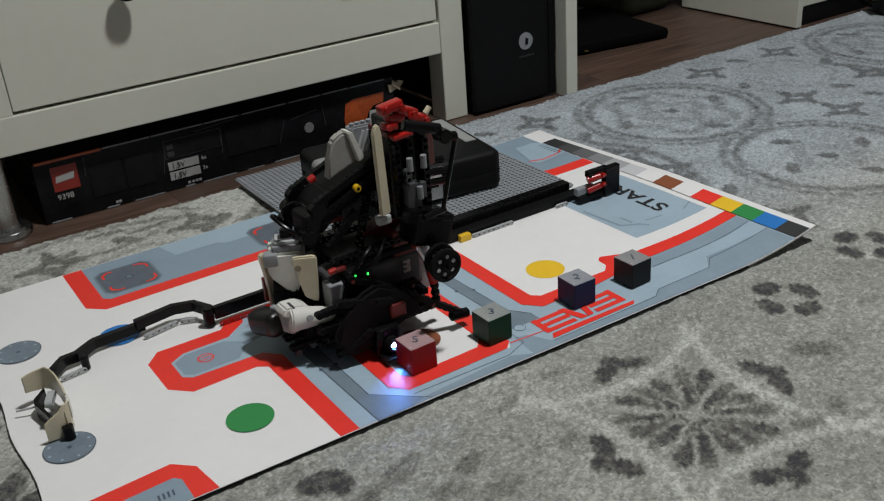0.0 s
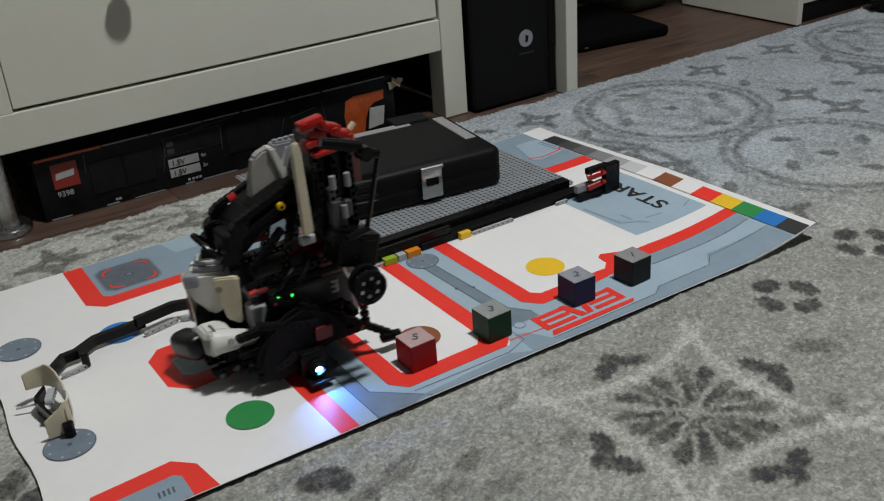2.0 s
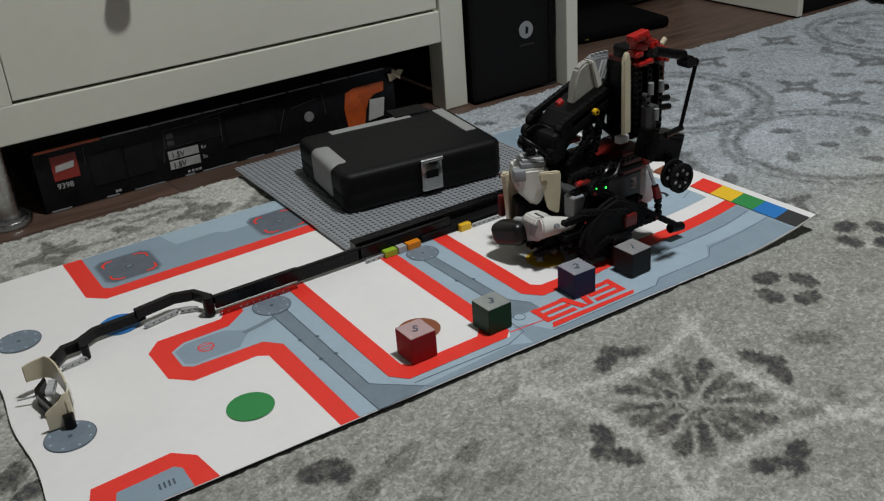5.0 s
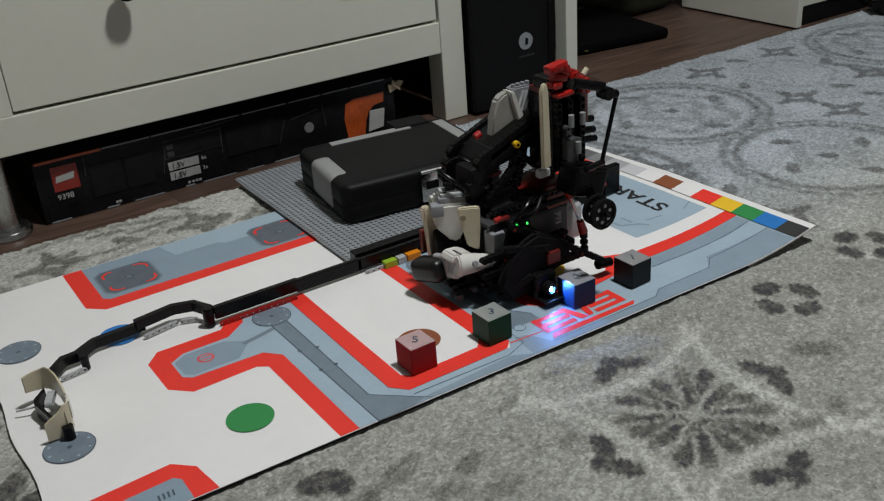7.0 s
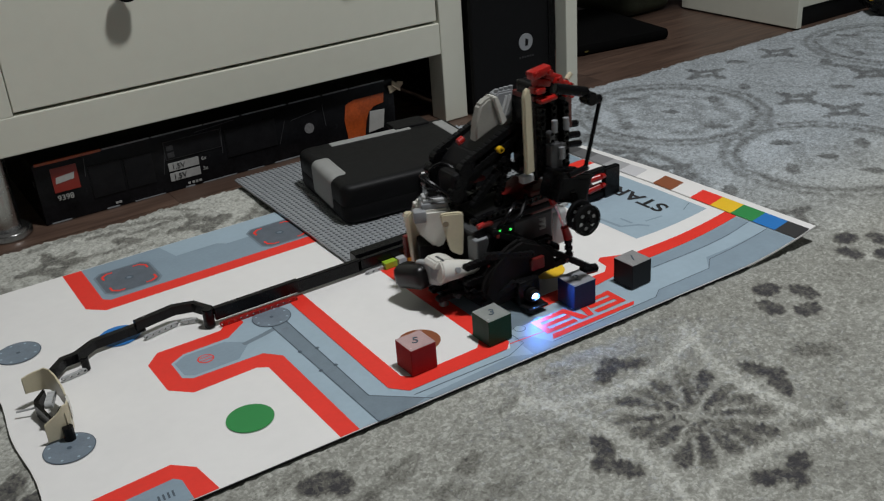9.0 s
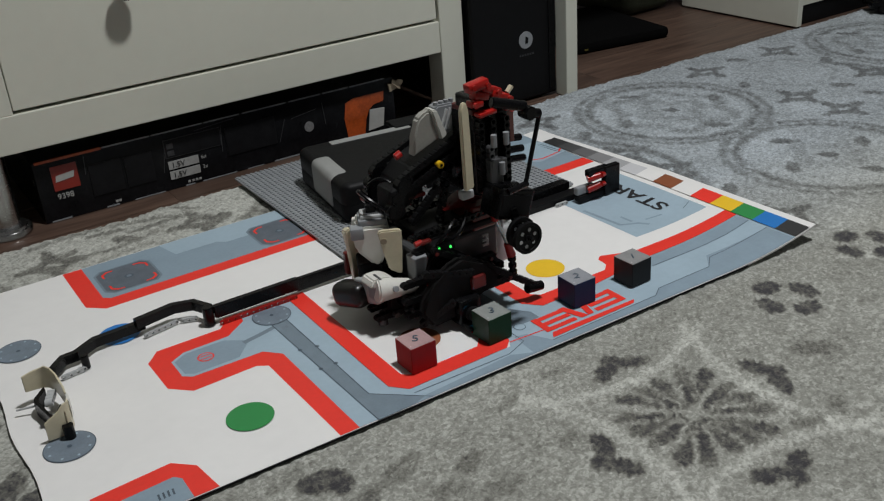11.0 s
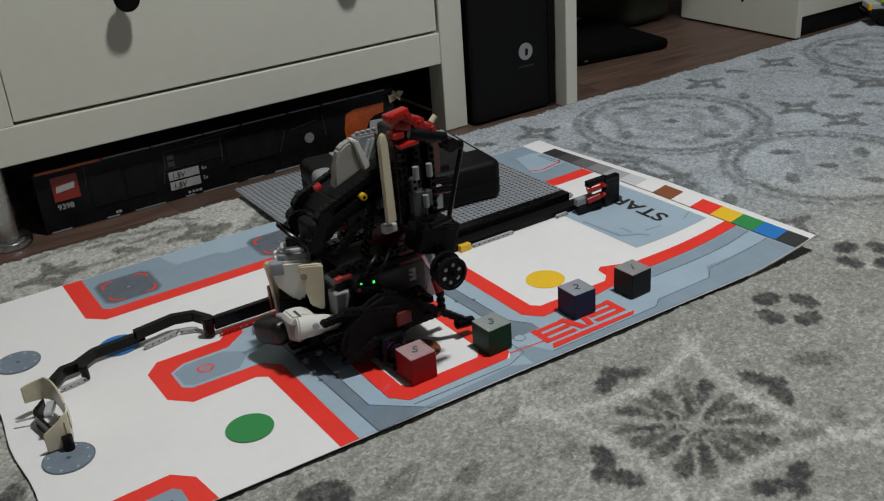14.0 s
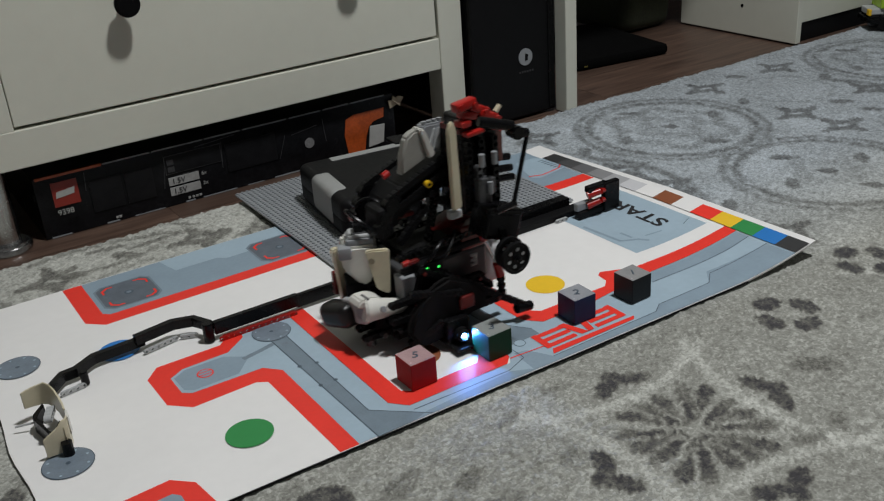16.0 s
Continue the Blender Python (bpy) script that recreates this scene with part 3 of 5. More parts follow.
def far_things():
    w = thing("wardrobe", "white lacquered wardrobe with dark plinth", "wardrobe")
    part("side_panel", box(bmesh.new(), (1.372, .385, FZ + .004), (1.388, .74, 1.9), .001), WHITE_PAINT, w)
    part("front_panel", box(bmesh.new(), (1.388, .40, FZ + .045), (1.75, .42, 1.9), .001), WHITE_PAINT, w)
    part("plinth", box(bmesh.new(), (1.388, .405, FZ), (1.75, .425, FZ + .043)), BLKM, w, "dark recessed plinth")
    part("peg_hole", rod(bmesh.new(), (1.3712, .545, .06), (1.3745, .545, .06), .004, 12), BLK, w)
    c = thing("foot_mat", "thick black mat with rounded corners on the floor", "mat")
    bm = box(bmesh.new(), (0, 0, 0), (.25, .30, .026), .010)
    part("pad", bm, mat("black_mat_fabric", (.0035, .0035, .0035), .95, var=.2, scale=80, spec=.04), c, smooth=True)
    c.matrix_world = pose(.888, .582, FZ, 0, 0, -8)
    part("tag", box(bmesh.new(), (.02, -.001, .008), (.029, .0, .011)), mat("faded_yellow_tag", (.10, .08, .012), .7), c)
    b = thing("storage_bag", "olive grey fabric bag on the floor", "bag")
    bm = box(bmesh.new(), (0, 0, 0), (.18, .25, .28), .03, seg=4)
    for v in bm.verts:
        v.co += Vector((noise.noise(v.co * 9), noise.noise(v.co * 9 + Vector((5, 5, 5))), 0)) * .02
    part("fabric_body", bm, mat("olive_fabric", (.035, .040, .022), .9, var=.3, scale=20, bump=.4), b, smooth=True)
    b.matrix_world = pose(1.19, .755, FZ)
    t = thing("toy_truck", "toy brick truck with black bumper and lime trim", "toy truck")
    part("chassis", box(bmesh.new(), (0, 0, .012), (.16, .07, .035), .003), BLK, t)
    part("bumper", box(bmesh.new(), (-.006, -.006, .018), (.02, .076, .030), .003), BLK, t)
    part("trim", box(bmesh.new(), (-.004, .01, .036), (.03, .06, .05), .002), LGREY, t)
    part("cab", box(bmesh.new(), (.02, .004, .05), (.09, .066, .11), .003), LIME, t, "lime green cab")
    part("light", box(bmesh.new(), (-.007, .004, .036), (0, .018, .05), .001), YELP, t)
    for x in (.03, .12):
        for yy in (-.004, .06):
            part("wheel", rod(bmesh.new(), (x, yy, .018), (x, yy + .014, .018), .018, 20, bevel=.002), RUB, t)
    t.matrix_world = pose(1.56, .325, -.004, 0, 0, -35)


far_things()


# ---------------------------------------------------------------- the play mat
def lift(x, y):
    """Height of the card: its right end curls up, most at the near corner."""
    a = max(0.0, (x - .345) / .121)
    b = min(1.0, max(.2, .25 + .75 * (.178 - y) / .26)) + .6 * max(0.0, -y - .12)
    return .0092 * a * a * b


def sheet(poly, level):
    """A printed zone: a flat outline, cut finely enough to follow the curl, laid just above the card."""
    bm = bmesh.new()
    bm.faces.new([bm.verts.new((x, y, 0)) for x, y in poly])
    bm.normal_update()
    xs = [x for x, y in poly]
    ys = [y for x, y in poly]
    x = .26
    while x < max(xs):
        if x > min(xs):
            bmesh.ops.bisect_plane(bm, geom=bm.verts[:] + bm.edges[:] + bm.faces[:], plane_co=(x, 0, 0), plane_no=(1, 0, 0))
        x += .02
    if max(xs) > .26:
        y = -.3
        while y < max(ys):
            if y > min(ys):
                bmesh.ops.bisect_plane(bm, geom=bm.verts[:] + bm.edges[:] + bm.faces[:], plane_co=(0, y, 0), plane_no=(0, 1, 0))
            y += .05
    bmesh.ops.triangulate(bm, faces=[f for f in bm.faces if len(f.verts) > 4])
    for v in bm.verts:
        if v.co.y < -.3255:
            v.co.y = -.3262 - .018 * (v.co.x + .02)
        v.co.z = lift(v.co.x, v.co.y) + .00015 * level
    return bm


def disc(cx, cy, r, n=40, a0=0.0):
    return [(cx + r * math.cos(a0 + 2 * math.pi * k / n), cy + r * math.sin(a0 + 2 * math.pi * k / n)) for k in range(n)]


def stroke(pts, w):
    """Outline of a stripe of width w along a line of points."""
    L_, R_ = [], []
    for i, p in enumerate(pts):
        a, b = Vector(pts[max(i - 1, 0)]), Vector(pts[min(i + 1, len(pts) - 1)])
        d = (b - a).normalized()
        n = Vector((-d.y, d.x)) * w / 2
        L_.append((p[0] + n.x, p[1] + n.y)), R_.append((p[0] - n.x, p[1] - n.y))
    return L_ + R_[::-1]


def play_mat():
    pm = thing("play_mat", "printed white card play mat with red and blue track zones", "play mat")
    XR, YF, YB = .503, -.327, .230
    XL = -.447
    bm = bmesh.new()
    n = 48
    cols = []
    for i in range(n + 1):
        x = XL + (XR - XL) * i / n
        row = []
        for j in range(25):
            y = YF + (YB - YF) * j / 24 - .018 * (x + .02) * (1 - j / 24)
            xx = x - (.0025 if i == 0 else 0) * math.sin(j * .9)
            row.append(bm.verts.new((xx, y, lift(x, y))))
        cols.append(row)
    for a, b in zip(cols, cols[1:]):
        for j in range(24):
            bm.faces.new((a[j], b[j], b[j + 1], a[j + 1]))
    g = bmesh.ops.extrude_face_region(bm, geom=bm.faces[:])
    bmesh.ops.translate(bm, vec=(0, 0, -.0022), verts=[v for v in g["geom"] if isinstance(v, bmesh.types.BMVert)])
    part("card", bm, PAPER, pm, smooth=False)
    part("edge_band", box(bmesh.new(), (-.45, -.0012, -.0024), (.38, -.0002, -.0003), 0, pose(0, YF - .00036, 0, 0, 0, -1.03)), BLKM, pm, "dark cut edge of the card")

    count = [0]

    def z(name, poly, material, lv=1, label=""):
        count[0] += 1
        return part(name, sheet(poly, lv + .012 * count[0]), material, pm, label)
    # long track along the back
    z("red_track", [(-.313, .229), (-.313, .113), (-.293, .093), (.0, .095), (.465, .046), (.465, .072), (.0, .118), (-.28, .117), (-.288, .125), (-.288, .229)], RED)
    z("blue_zone", [(-.288, .229), (-.288, .125), (-.28, .117), (.0, .118), (.465, .072), (.465, .229)], SLATE)
    z("pale_zone", [(-.18, .229), (-.17, .185), (-.11, .185), (-.10, .175), (-.05, .175), (-.03, .195), (.02, .195), (.03, .229)], SKY, 2)
    for cx, cy in ((-.242, .164), (-.026, .158)):
        o = [(cx - .040, cy - .026), (cx - .030, cy - .037), (cx + .028, cy - .037), (cx + .037, cy - .026), (cx + .037, cy + .028), (cx + .028, cy + .038), (cx - .030, cy + .038), (cx - .040, cy + .028)]
        z("hatch_border", o, PIPE, 2)
        z("hatch_print", [(cx + (x - cx) * .93, cy + (y - cy) * .93) for x, y in o], HATCH, 2.5, "dark grey printed octagonal hatch")
        for sx, sy in ((1, 1), (1, -1), (-1, 1), (-1, -1)):
            z("corner_mark", [(cx + sx * .014, cy + sy * .031), (cx + sx * .023, cy + sy * .031), (cx + sx * .031, cy + sy * .024), (cx + sx * .031, cy + sy * .013), (cx + sx * .028, cy + sy * .013), (cx + sx * .028, cy + sy * .022), (cx + sx * .021, cy + sy * .028), (cx + sx * .014, cy + sy * .028)], RED, 3)
        z("hatch_hub", disc(cx, cy, .006), DKLINE, 3)
        z("hatch_hub_ring", disc(cx, cy, .0035), STEEL, 4)
    # the left island and its channel
    z("red_track", [(-.276, -.05), (-.293, -.07), (-.292, -.133), (-.271, -.155), (-.198, -.153), (-.187, -.161), (-.184, -.3265), (-.090, -.3265), (-.090, -.298), (-.105, -.281),
                    (-.105, -.04), (-.091, -.028), (-.188, -.028), (-.188, -.038), (-.199, -.05)], RED)
    z("pale_channel", [(-.271, -.084), (-.253, -.073), (-.198, -.072), (-.170, -.050), (-.167, -.032), (-.105, -.034), (-.105, -.281), (-.090, -.298), (-.090, -.3265), (-.163, -.3265),
                       (-.164, -.149), (-.180, -.130), (-.262, -.128), (-.271, -.120)], SKY, 2)
    z("slate_island", [(-.268, -.087), (-.252, -.077), (-.206, -.078), (-.186, -.094), (-.186, -.101), (-.206, -.124), (-.258, -.124), (-.267, -.117)], SLATE, 3)
    z("pipe_print", stroke([(-.19, -.098), (-.165, -.093), (-.146, -.088)], .007), PIPE, 3)
    z("pipe_print", [(-.1475, -.080), (-.1280, -.080), (-.1275, -.279), (-.078, -.3250), (-.1420, -.3250)], PIPE, 3)
    z("pipe_line", stroke([(-.1475, -.080), (-.1420, -.325)], .0011), DKLINE, 4)
    z("pipe_line", stroke([(-.1280, -.080), (-.1275, -.279), (-.078, -.3250)], .0011), DKLINE, 4)
    for x, y in ((-.1460, -.155), (-.1450, -.205), (-.1270, -.160), (-.1270, -.205)):
        z("pipe_clamp", disc(x, y, .0026, 10), DKLINE, 4)
    z("pipe_clamp", [(-.1415, -.094), (-.1335, -.094), (-.1335, -.101), (-.1415, -.101)], STEEL, 4)
    z("roundel_ring", disc(-.236, -.099, .0095), RED, 4)
    z("roundel_fill", disc(-.236, -.099, .0078), SLATE, 5)
    for a in (-1, 1):
        z("roundel_bar", [(-.243, -.099 + a * .003 - .0007), (-.229, -.099 + a * .003 - .0007), (-.229, -.099 + a * .003 + .0007), (-.243, -.099 + a * .003 + .0007)], RED, 6)

    def rivet_disc(cx, cy, r):
        z("disc_print", disc(cx, cy, r), DKLINE, 5, "grey printed riveted disc")
        z("disc_face", disc(cx, cy, r * .965), STEEL, 6)
        for k in range(8):
            a = k * math.pi / 4 + .2
            z("rivet", disc(cx + r * .8 * math.cos(a), cy + r * .8 * math.sin(a), r * .06, 8), SKY, 7)
        z("disc_hub", disc(cx, cy, r * .10, 12), DKLINE, 7)
    for cx, cy, r in ((-.406, .057, .0255), (-.405, -.170, .0255), (-.138, -.061, .0235), (.075, -.064, .0215)):
        rivet_disc(cx, cy, r)
    # near left corner zone
    z("red_track", [(-.430, -.3265), (-.411, -.264), (-.333, -.259), (-.314, -.278), (-.308, -.3265)], RED)
    z("slate_zone", [(-.405, -.3265), (-.393, -.284), (-.338, -.281), (-.332, -.288), (-.332, -.3265)], SLATE, 2)
    for k in range(4):
        z("tick_print", [(-.360 + k * .0045, -.306), (-.358 + k * .0045, -.306), (-.357 + k * .0045, -.297), (-.359 + k * .0045, -.297)], DKLINE, 3)
    # pale shore along the near edge and between the bays
    z("pale_shore", [(-.105, -.3265), (-.105, -.28), (-.09, -.298), (.040, -.299), (.046, -.29), (.046, -.036), (.107, -.036), (.107, -.232), (.124, -.252), (.205, -.252), (.25, -.247), (.30, -.240), (.465, -.240), (.466, -.3265)], SKY, 2.2)
    z("slate_shore", [(-.100, -.3262), (-.080, -.318), (.03, -.313), (.058, -.3262)], SLATE, 2.5)
    z("slate_bank", [(.055, -.286), (.052, -.3262), (.464, -.3262), (.464, -.292), (.36, -.285), (.34, -.308), (.255, -.308), (.24, -.318), (.085, -.318), (.07, -.290)], SLATE, 3)
    z("slate_bank", [(.27, -.2445), (.30, -.241), (.464, -.241), (.464, -.262), (.42, -.264), (.29, -.262)], SLATE, 3)
    z("pipe_print", [(.065, -.080), (.081, -.080), (.087, -.232), (.104, -.256), (.104, -.270), (.064, -.270), (.070, -.232)], PIPE, 3)
    z("pipe_line", stroke([(.065, -.080), (.070, -.232), (.064, -.266)], .001), DKLINE, 4)
    z("pipe_line", stroke([(.081, -.080), (.087, -.232), (.104, -.256)], .001), DKLINE, 4)
    for x, y in ((.0665, -.155), (.0850, -.165)):
        z("pipe_clamp", disc(x, y, .0024, 10), DKLINE, 4)
    z("pipe_clamp", [(.070, -.094), (.078, -.094), (.078, -.101), (.070, -.101)], STEEL, 4)
    z("shore_line", stroke([(-.09, -.308), (.03, -.311), (.058, -.300), (.058, -.27)], .001), DKLINE, 4)
    z("shore_line", stroke([(.464, -.292), (.36, -.291), (.34, -.308), (.255, -.308), (.24, -.3185), (.085, -.3185)], .001), DKLINE, 4)
    z("shore_line", stroke([(.464, -.262), (.42, -.2645), (.29, -.262)], .001), DKLINE, 4)
    z("red_line", stroke([(.045, -.292), (.10, -.296)], .0018), RED, 4)
    # first bay
    z("red_track", [(-.105, -.031), (-.105, -.281), (-.090, -.299), (.036, -.299), (.047, -.288), (.047, -.031), (.024, -.031), (.024, -.262), (.012, -.276), (-.075, -.277), (-.083, -.270), (-.083, -.031)], RED, 5)
    z("white_bay", [(-.083, -.031), (-.083, -.270), (-.075, -.277), (.012, -.276), (.024, -.262), (.024, -.031)], PAPER, 4)
    # second bay
    z("red_track", [(.107, -.031), (.107, -.232), (.124, -.252), (.205, -.252), (.25, -.247), (.30, -.240), (.465, -.240), (.465, -.220), (.30, -.217), (.259, -.199), (.251, -.205), (.249, -.222), (.238, -.232), (.20, -.231), (.138, -.230), (.129, -.221), (.129, -.031)], RED, 5)
    z("white_bay", [(.129, -.031), (.129, -.221), (.138, -.230), (.20, -.231), (.238, -.232), (.249, -.222), (.251, -.205), (.259, -.199), (.30, -.217), (.465, -.220), (.465, -.031)], PAPER, 4)
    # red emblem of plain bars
    z("emblem_bar", [(.088, -.315), (.208, -.315), (.214, -.309), (.094, -.306)], RED, 5)
    for x in (.098, .164):
        for y in (-.2985, -.2865, -.2745):
            z("emblem_bar", [(x, y - .004), (x + .036, y - .004), (x + .036, y + .003), (x, y + .003)], RED, 5)
    z("emblem_bar", [(.200, -.3025), (.208, -.3025), (.208, -.2705), (.200, -.2705)], RED, 5.5)
    z("emblem_bar", [(.090, -.3025), (.098, -.3025), (.098, -.2705), (.090, -.2705)], RED, 5.5)
    z("emblem_bar", [(.140, -.3025), (.150, -.3025), (.139, -.2705), (.130, -.2705)], RED, 6)
    z("emblem_bar", [(.150, -.3025), (.158, -.3025), (.166, -.2705), (.157, -.2705)], RED, 6.5)
    z("roundel_ring", disc(.073, -.273, .007), DKLINE, 4)
    z("roundel_fill", disc(.073, -.273, .0062), SKY, 5)
    # start field
    z("start_field", [(.329, -.046), (.332, -.189), (.457, -.195), (.456, -.014), (.35, -.018)], SKY, 5)
    z("start_shade", stroke([(.336, -.078), (.342, -.147), (.364, -.160), (.372, -.172)], .005), SLATE, 6)
    z("start_shade", stroke([(.360, -.128), (.361, -.150)], .004), SLATE, 6)
    z("start_shade", stroke([(.378, -.158), (.404, -.163)], .003), SLATE, 6)
    z("start_line", stroke([(.454, -.165), (.436, -.172)], .0008), DKLINE, 6)
    tx = text_mesh("START", .031, 0.0, .0007)
    tx.transform(pose(.421, -.088, 0, 0, 0, 90) @ Matrix.Diagonal((1.42, 1, 1, 1)) @ Matrix.Shear("XY", 4, (.25, 0)))
    for v in tx.vertices:
        v.co.z = lift(v.co.x, v.co.y) + .0014
    tx.materials.clear(), tx.materials.append(INK)
    new("start_lettering", tx).parent = pm
    # colour patches of the right end
    ys = [max(-.331, .176 - .0368 * k) for k in range(15)]
    cols = [GREYS[0], GREYS[1], GREYS[2], GREYS[3], GREYS[4], GREYS[5], PAPER, P_BRN, PAPER, RED, P_YEL, P_GREEN, P_BLUE, GREYS[0]]
    nm = ["black", "grey", "grey", "grey", "grey", "grey", "white", "brown", "white", "red", "yellow", "green", "blue", "black"]
    for a, b, m, s in zip(ys, ys[1:], cols, nm):
        z(s + "_patch", [(.466, b), (.492, b), (.492, a), (.466, a)], m, 7)
    # far corner decoration
    z("pale_zone", [(.42, .19), (.40, .12), (.41, .11), (.47, .115), (.47, .17), (.455, .19)], SKY, 3)
    z("red_line", stroke([(.40, .128), (.42, .118), (.455, .121), (.468, .131)], .003), RED, 4)
    for k in range(7):
        z("tick_print", stroke([(.462, .120 + k * .008), (.452, .122 + k * .008)], .0022), DKLINE, 4)
    # colour spots
    for cx, cy, m, s in ((-.299, .017, P_BLUE, "blue"), (-.242, -.238, P_GREEN, "green"), (.185, -.180, P_YEL, "yellow"), (-.030, -.222, P_BRN, "brown")):
        z(s + "_spot", disc(cx, cy, .0245, 56), m, 6, s + " printed colour spot")


play_mat()


# ---------------------------------------------------------------- baseplate and case
def baseplate():
    bp = thing("baseplate", "large grey studded toy baseplate lying on the mat", "baseplate")
    part("plate", box(bmesh.new(), (0, 0, .0028), (.384, .384, .0058), .0004, seg=1), PLATEG, bp)
    S = 10
    ang = np.arange(S) * 2 * np.pi / S
    cx, cy = np.meshgrid((np.arange(48) + .5) * U, (np.arange(48) + .5) * U)
    keep = ~((cx > .07) & (cx < .30) & (cy > .09) & (cy < .26))
    cx, cy = cx[keep], cy[keep]
    n = len(cx)
    co = np.zeros((n, 2 * S, 3))
    for k in range(S):
        for lv, zz in ((0, .0055), (1, .0076)):
            co[:, lv * S + k, 0], co[:, lv * S + k, 1], co[:, lv * S + k, 2] = cx + .00245 * np.cos(ang[k]), cy + .00245 * np.sin(ang[k]), zz
    fs = []
    for i in range(n):
        o = i * 2 * S
        fs.append([o + S + k for k in range(S)])
        fs += [[o + k, o + (k + 1) % S, o + S + (k + 1) % S, o + S + k] for k in range(S)]
    me = bpy.data.meshes.new("studs")
    me.from_pydata(co.reshape(-1, 3).tolist(), [], fs)
    me.materials.append(PLATEG)
    st = new("studs", me)
    st.parent = bp
    st["kind"] = "stuff"


baseplate()


def tool_case():
    tc = thing("tool_case", "closed black plastic case with grey corners on the baseplate", "case", at=pose(.0485, .092, .0076, 0, 0, -7))
    L_, D, H_ = .254, .198, .059
    def slab(levels, r=.016):
        """A slab with rounded corners; each level is a height and an inset."""
        bm = bmesh.new()
        rings = []
        for zz, ins in levels:
            ring_ = []
            for cx, cy, a0 in ((L_ - r, D - r, 0), (r, D - r, 90), (r, r, 180), (L_ - r, r, 270)):
                for k in range(6):
                    a = radians(a0 + 18 * k)
                    ring_.append(bm.verts.new((cx + (r - ins) * math.cos(a), cy + (r - ins) * math.sin(a), zz)))
            rings.append(ring_)
        n = len(rings[0])
        for u, v in zip(rings, rings[1:]):
            for k in range(n):
                bm.faces.new((u[k], u[(k + 1) % n], v[(k + 1) % n], v[k]))
        bm.faces.new(rings[0][::-1]), bm.faces.new(rings[-1])
        return bm
    zm = H_ * .47
    part("lower_shell", slab(((0, .007), (.003, .002), (.008, 0), (zm - .001, 0), (zm, .0008))), BLKM, tc, smooth=True)
    part("lid", slab(((zm, .0008), (zm + .001, 0), (H_ - .010, 0), (H_ - .006, .0012), (H_ - .003, .004), (H_ - .001, .008), (H_, .013))), BLKM, tc, smooth=True)
    g = mat("case_grey_plastic", (.27, .275, .265), .5, var=.08, scale=60)
    for x0, x1 in ((-.0012, .033),):
        bm = box(bmesh.new(), (x0, .042, .004), (x1, .136, H_ + .0009), .011, seg=4)
        part("grey_grip", bm, g, tc, "grey wrapped end panel", True)
    part("grey_strip", box(bmesh.new(), (.049, D - .028, H_ - .01), (.184, D - .012, H_ + .001), .001), g, tc)
    part("grey_strip", box(bmesh.new(), (L_ - .030, .06, H_ - .01), (L_ - .012, D - .02, H_ + .001), .001), g, tc)
    part("hinge_tab", box(bmesh.new(), (.16, D - .02, H_ - .004), (.22, D + .02, H_ + .003), .002), BLKM, tc)
    part("seam", box(bmesh.new(), (.004, .004, H_ * .46), (L_ - .004, D - .004, H_ * .50)), RUB, tc)
    lx = .117
    la = part("latch", box(bmesh.new(), (lx, -.006, .008), (lx + .034, .002, H_ - .005), .003, seg=2), CHROME, tc, "bright metal clasp", True)
    part("latch_slot", box(bmesh.new(), (lx + .007, -.0066, .028), (lx + .027, -.005, .040), .0005), BLK, la)
    part("latch_lip", rod(bmesh.new(), (lx, -.006, H_ - .004), (lx + .034, -.006, H_ - .004), .003, 12), CHROME, la)


tool_case()


# ---------------------------------------------------------------- cubes
def cubes():
    S = .0316
    for cx, cy, a, rgb, nm, dg in ((-.059, -.265, .9, (.26, .006, .008), "red", "5"), (.038, -.269, 1.3, (.004, .036, .012), "green", "3"),
                                   (.1615, -.268, -1, (.005, .022, .072), "blue", "2"), (.245, -.273, 2.1, (.007, .006, .006), "black", "1")):
        zz = lift(cx, cy) + .0016
        c = thing("colour_cube", nm + " painted toy cube numbered on its glossy top", "cube", "numbered cubes on the mat", at=pose(cx, cy, zz, 0, 0, a))
        m = mat(nm + "_cube_card", rgb, .45, var=.12, scale=60, bump=.05, spec=.2)
        # top colour is paled to stand in for the ceiling's reflection
        top = mat(nm + "_cube_sheen", tuple(.30 + v * .6 for v in rgb), .25, var=.12, scale=60, coat=1.0, spec=.9)
        part("block", box(bmesh.new(), (-S / 2, -S / 2, 0), (S / 2, S / 2, S - .0004), .0006, seg=1), m, c)
        part("top_sheen", box(bmesh.new(), (-S / 2 + .0003, -S / 2 + .0003, S - .0005), (S / 2 - .0003, S / 2 - .0003, S)), top, c, "glossy top face paled for the ceiling's reflection")
        lettering("digit", dg, .017, pose(0, 0, S + .0002, 0, 0, -32), DKLINE, c)


cubes()


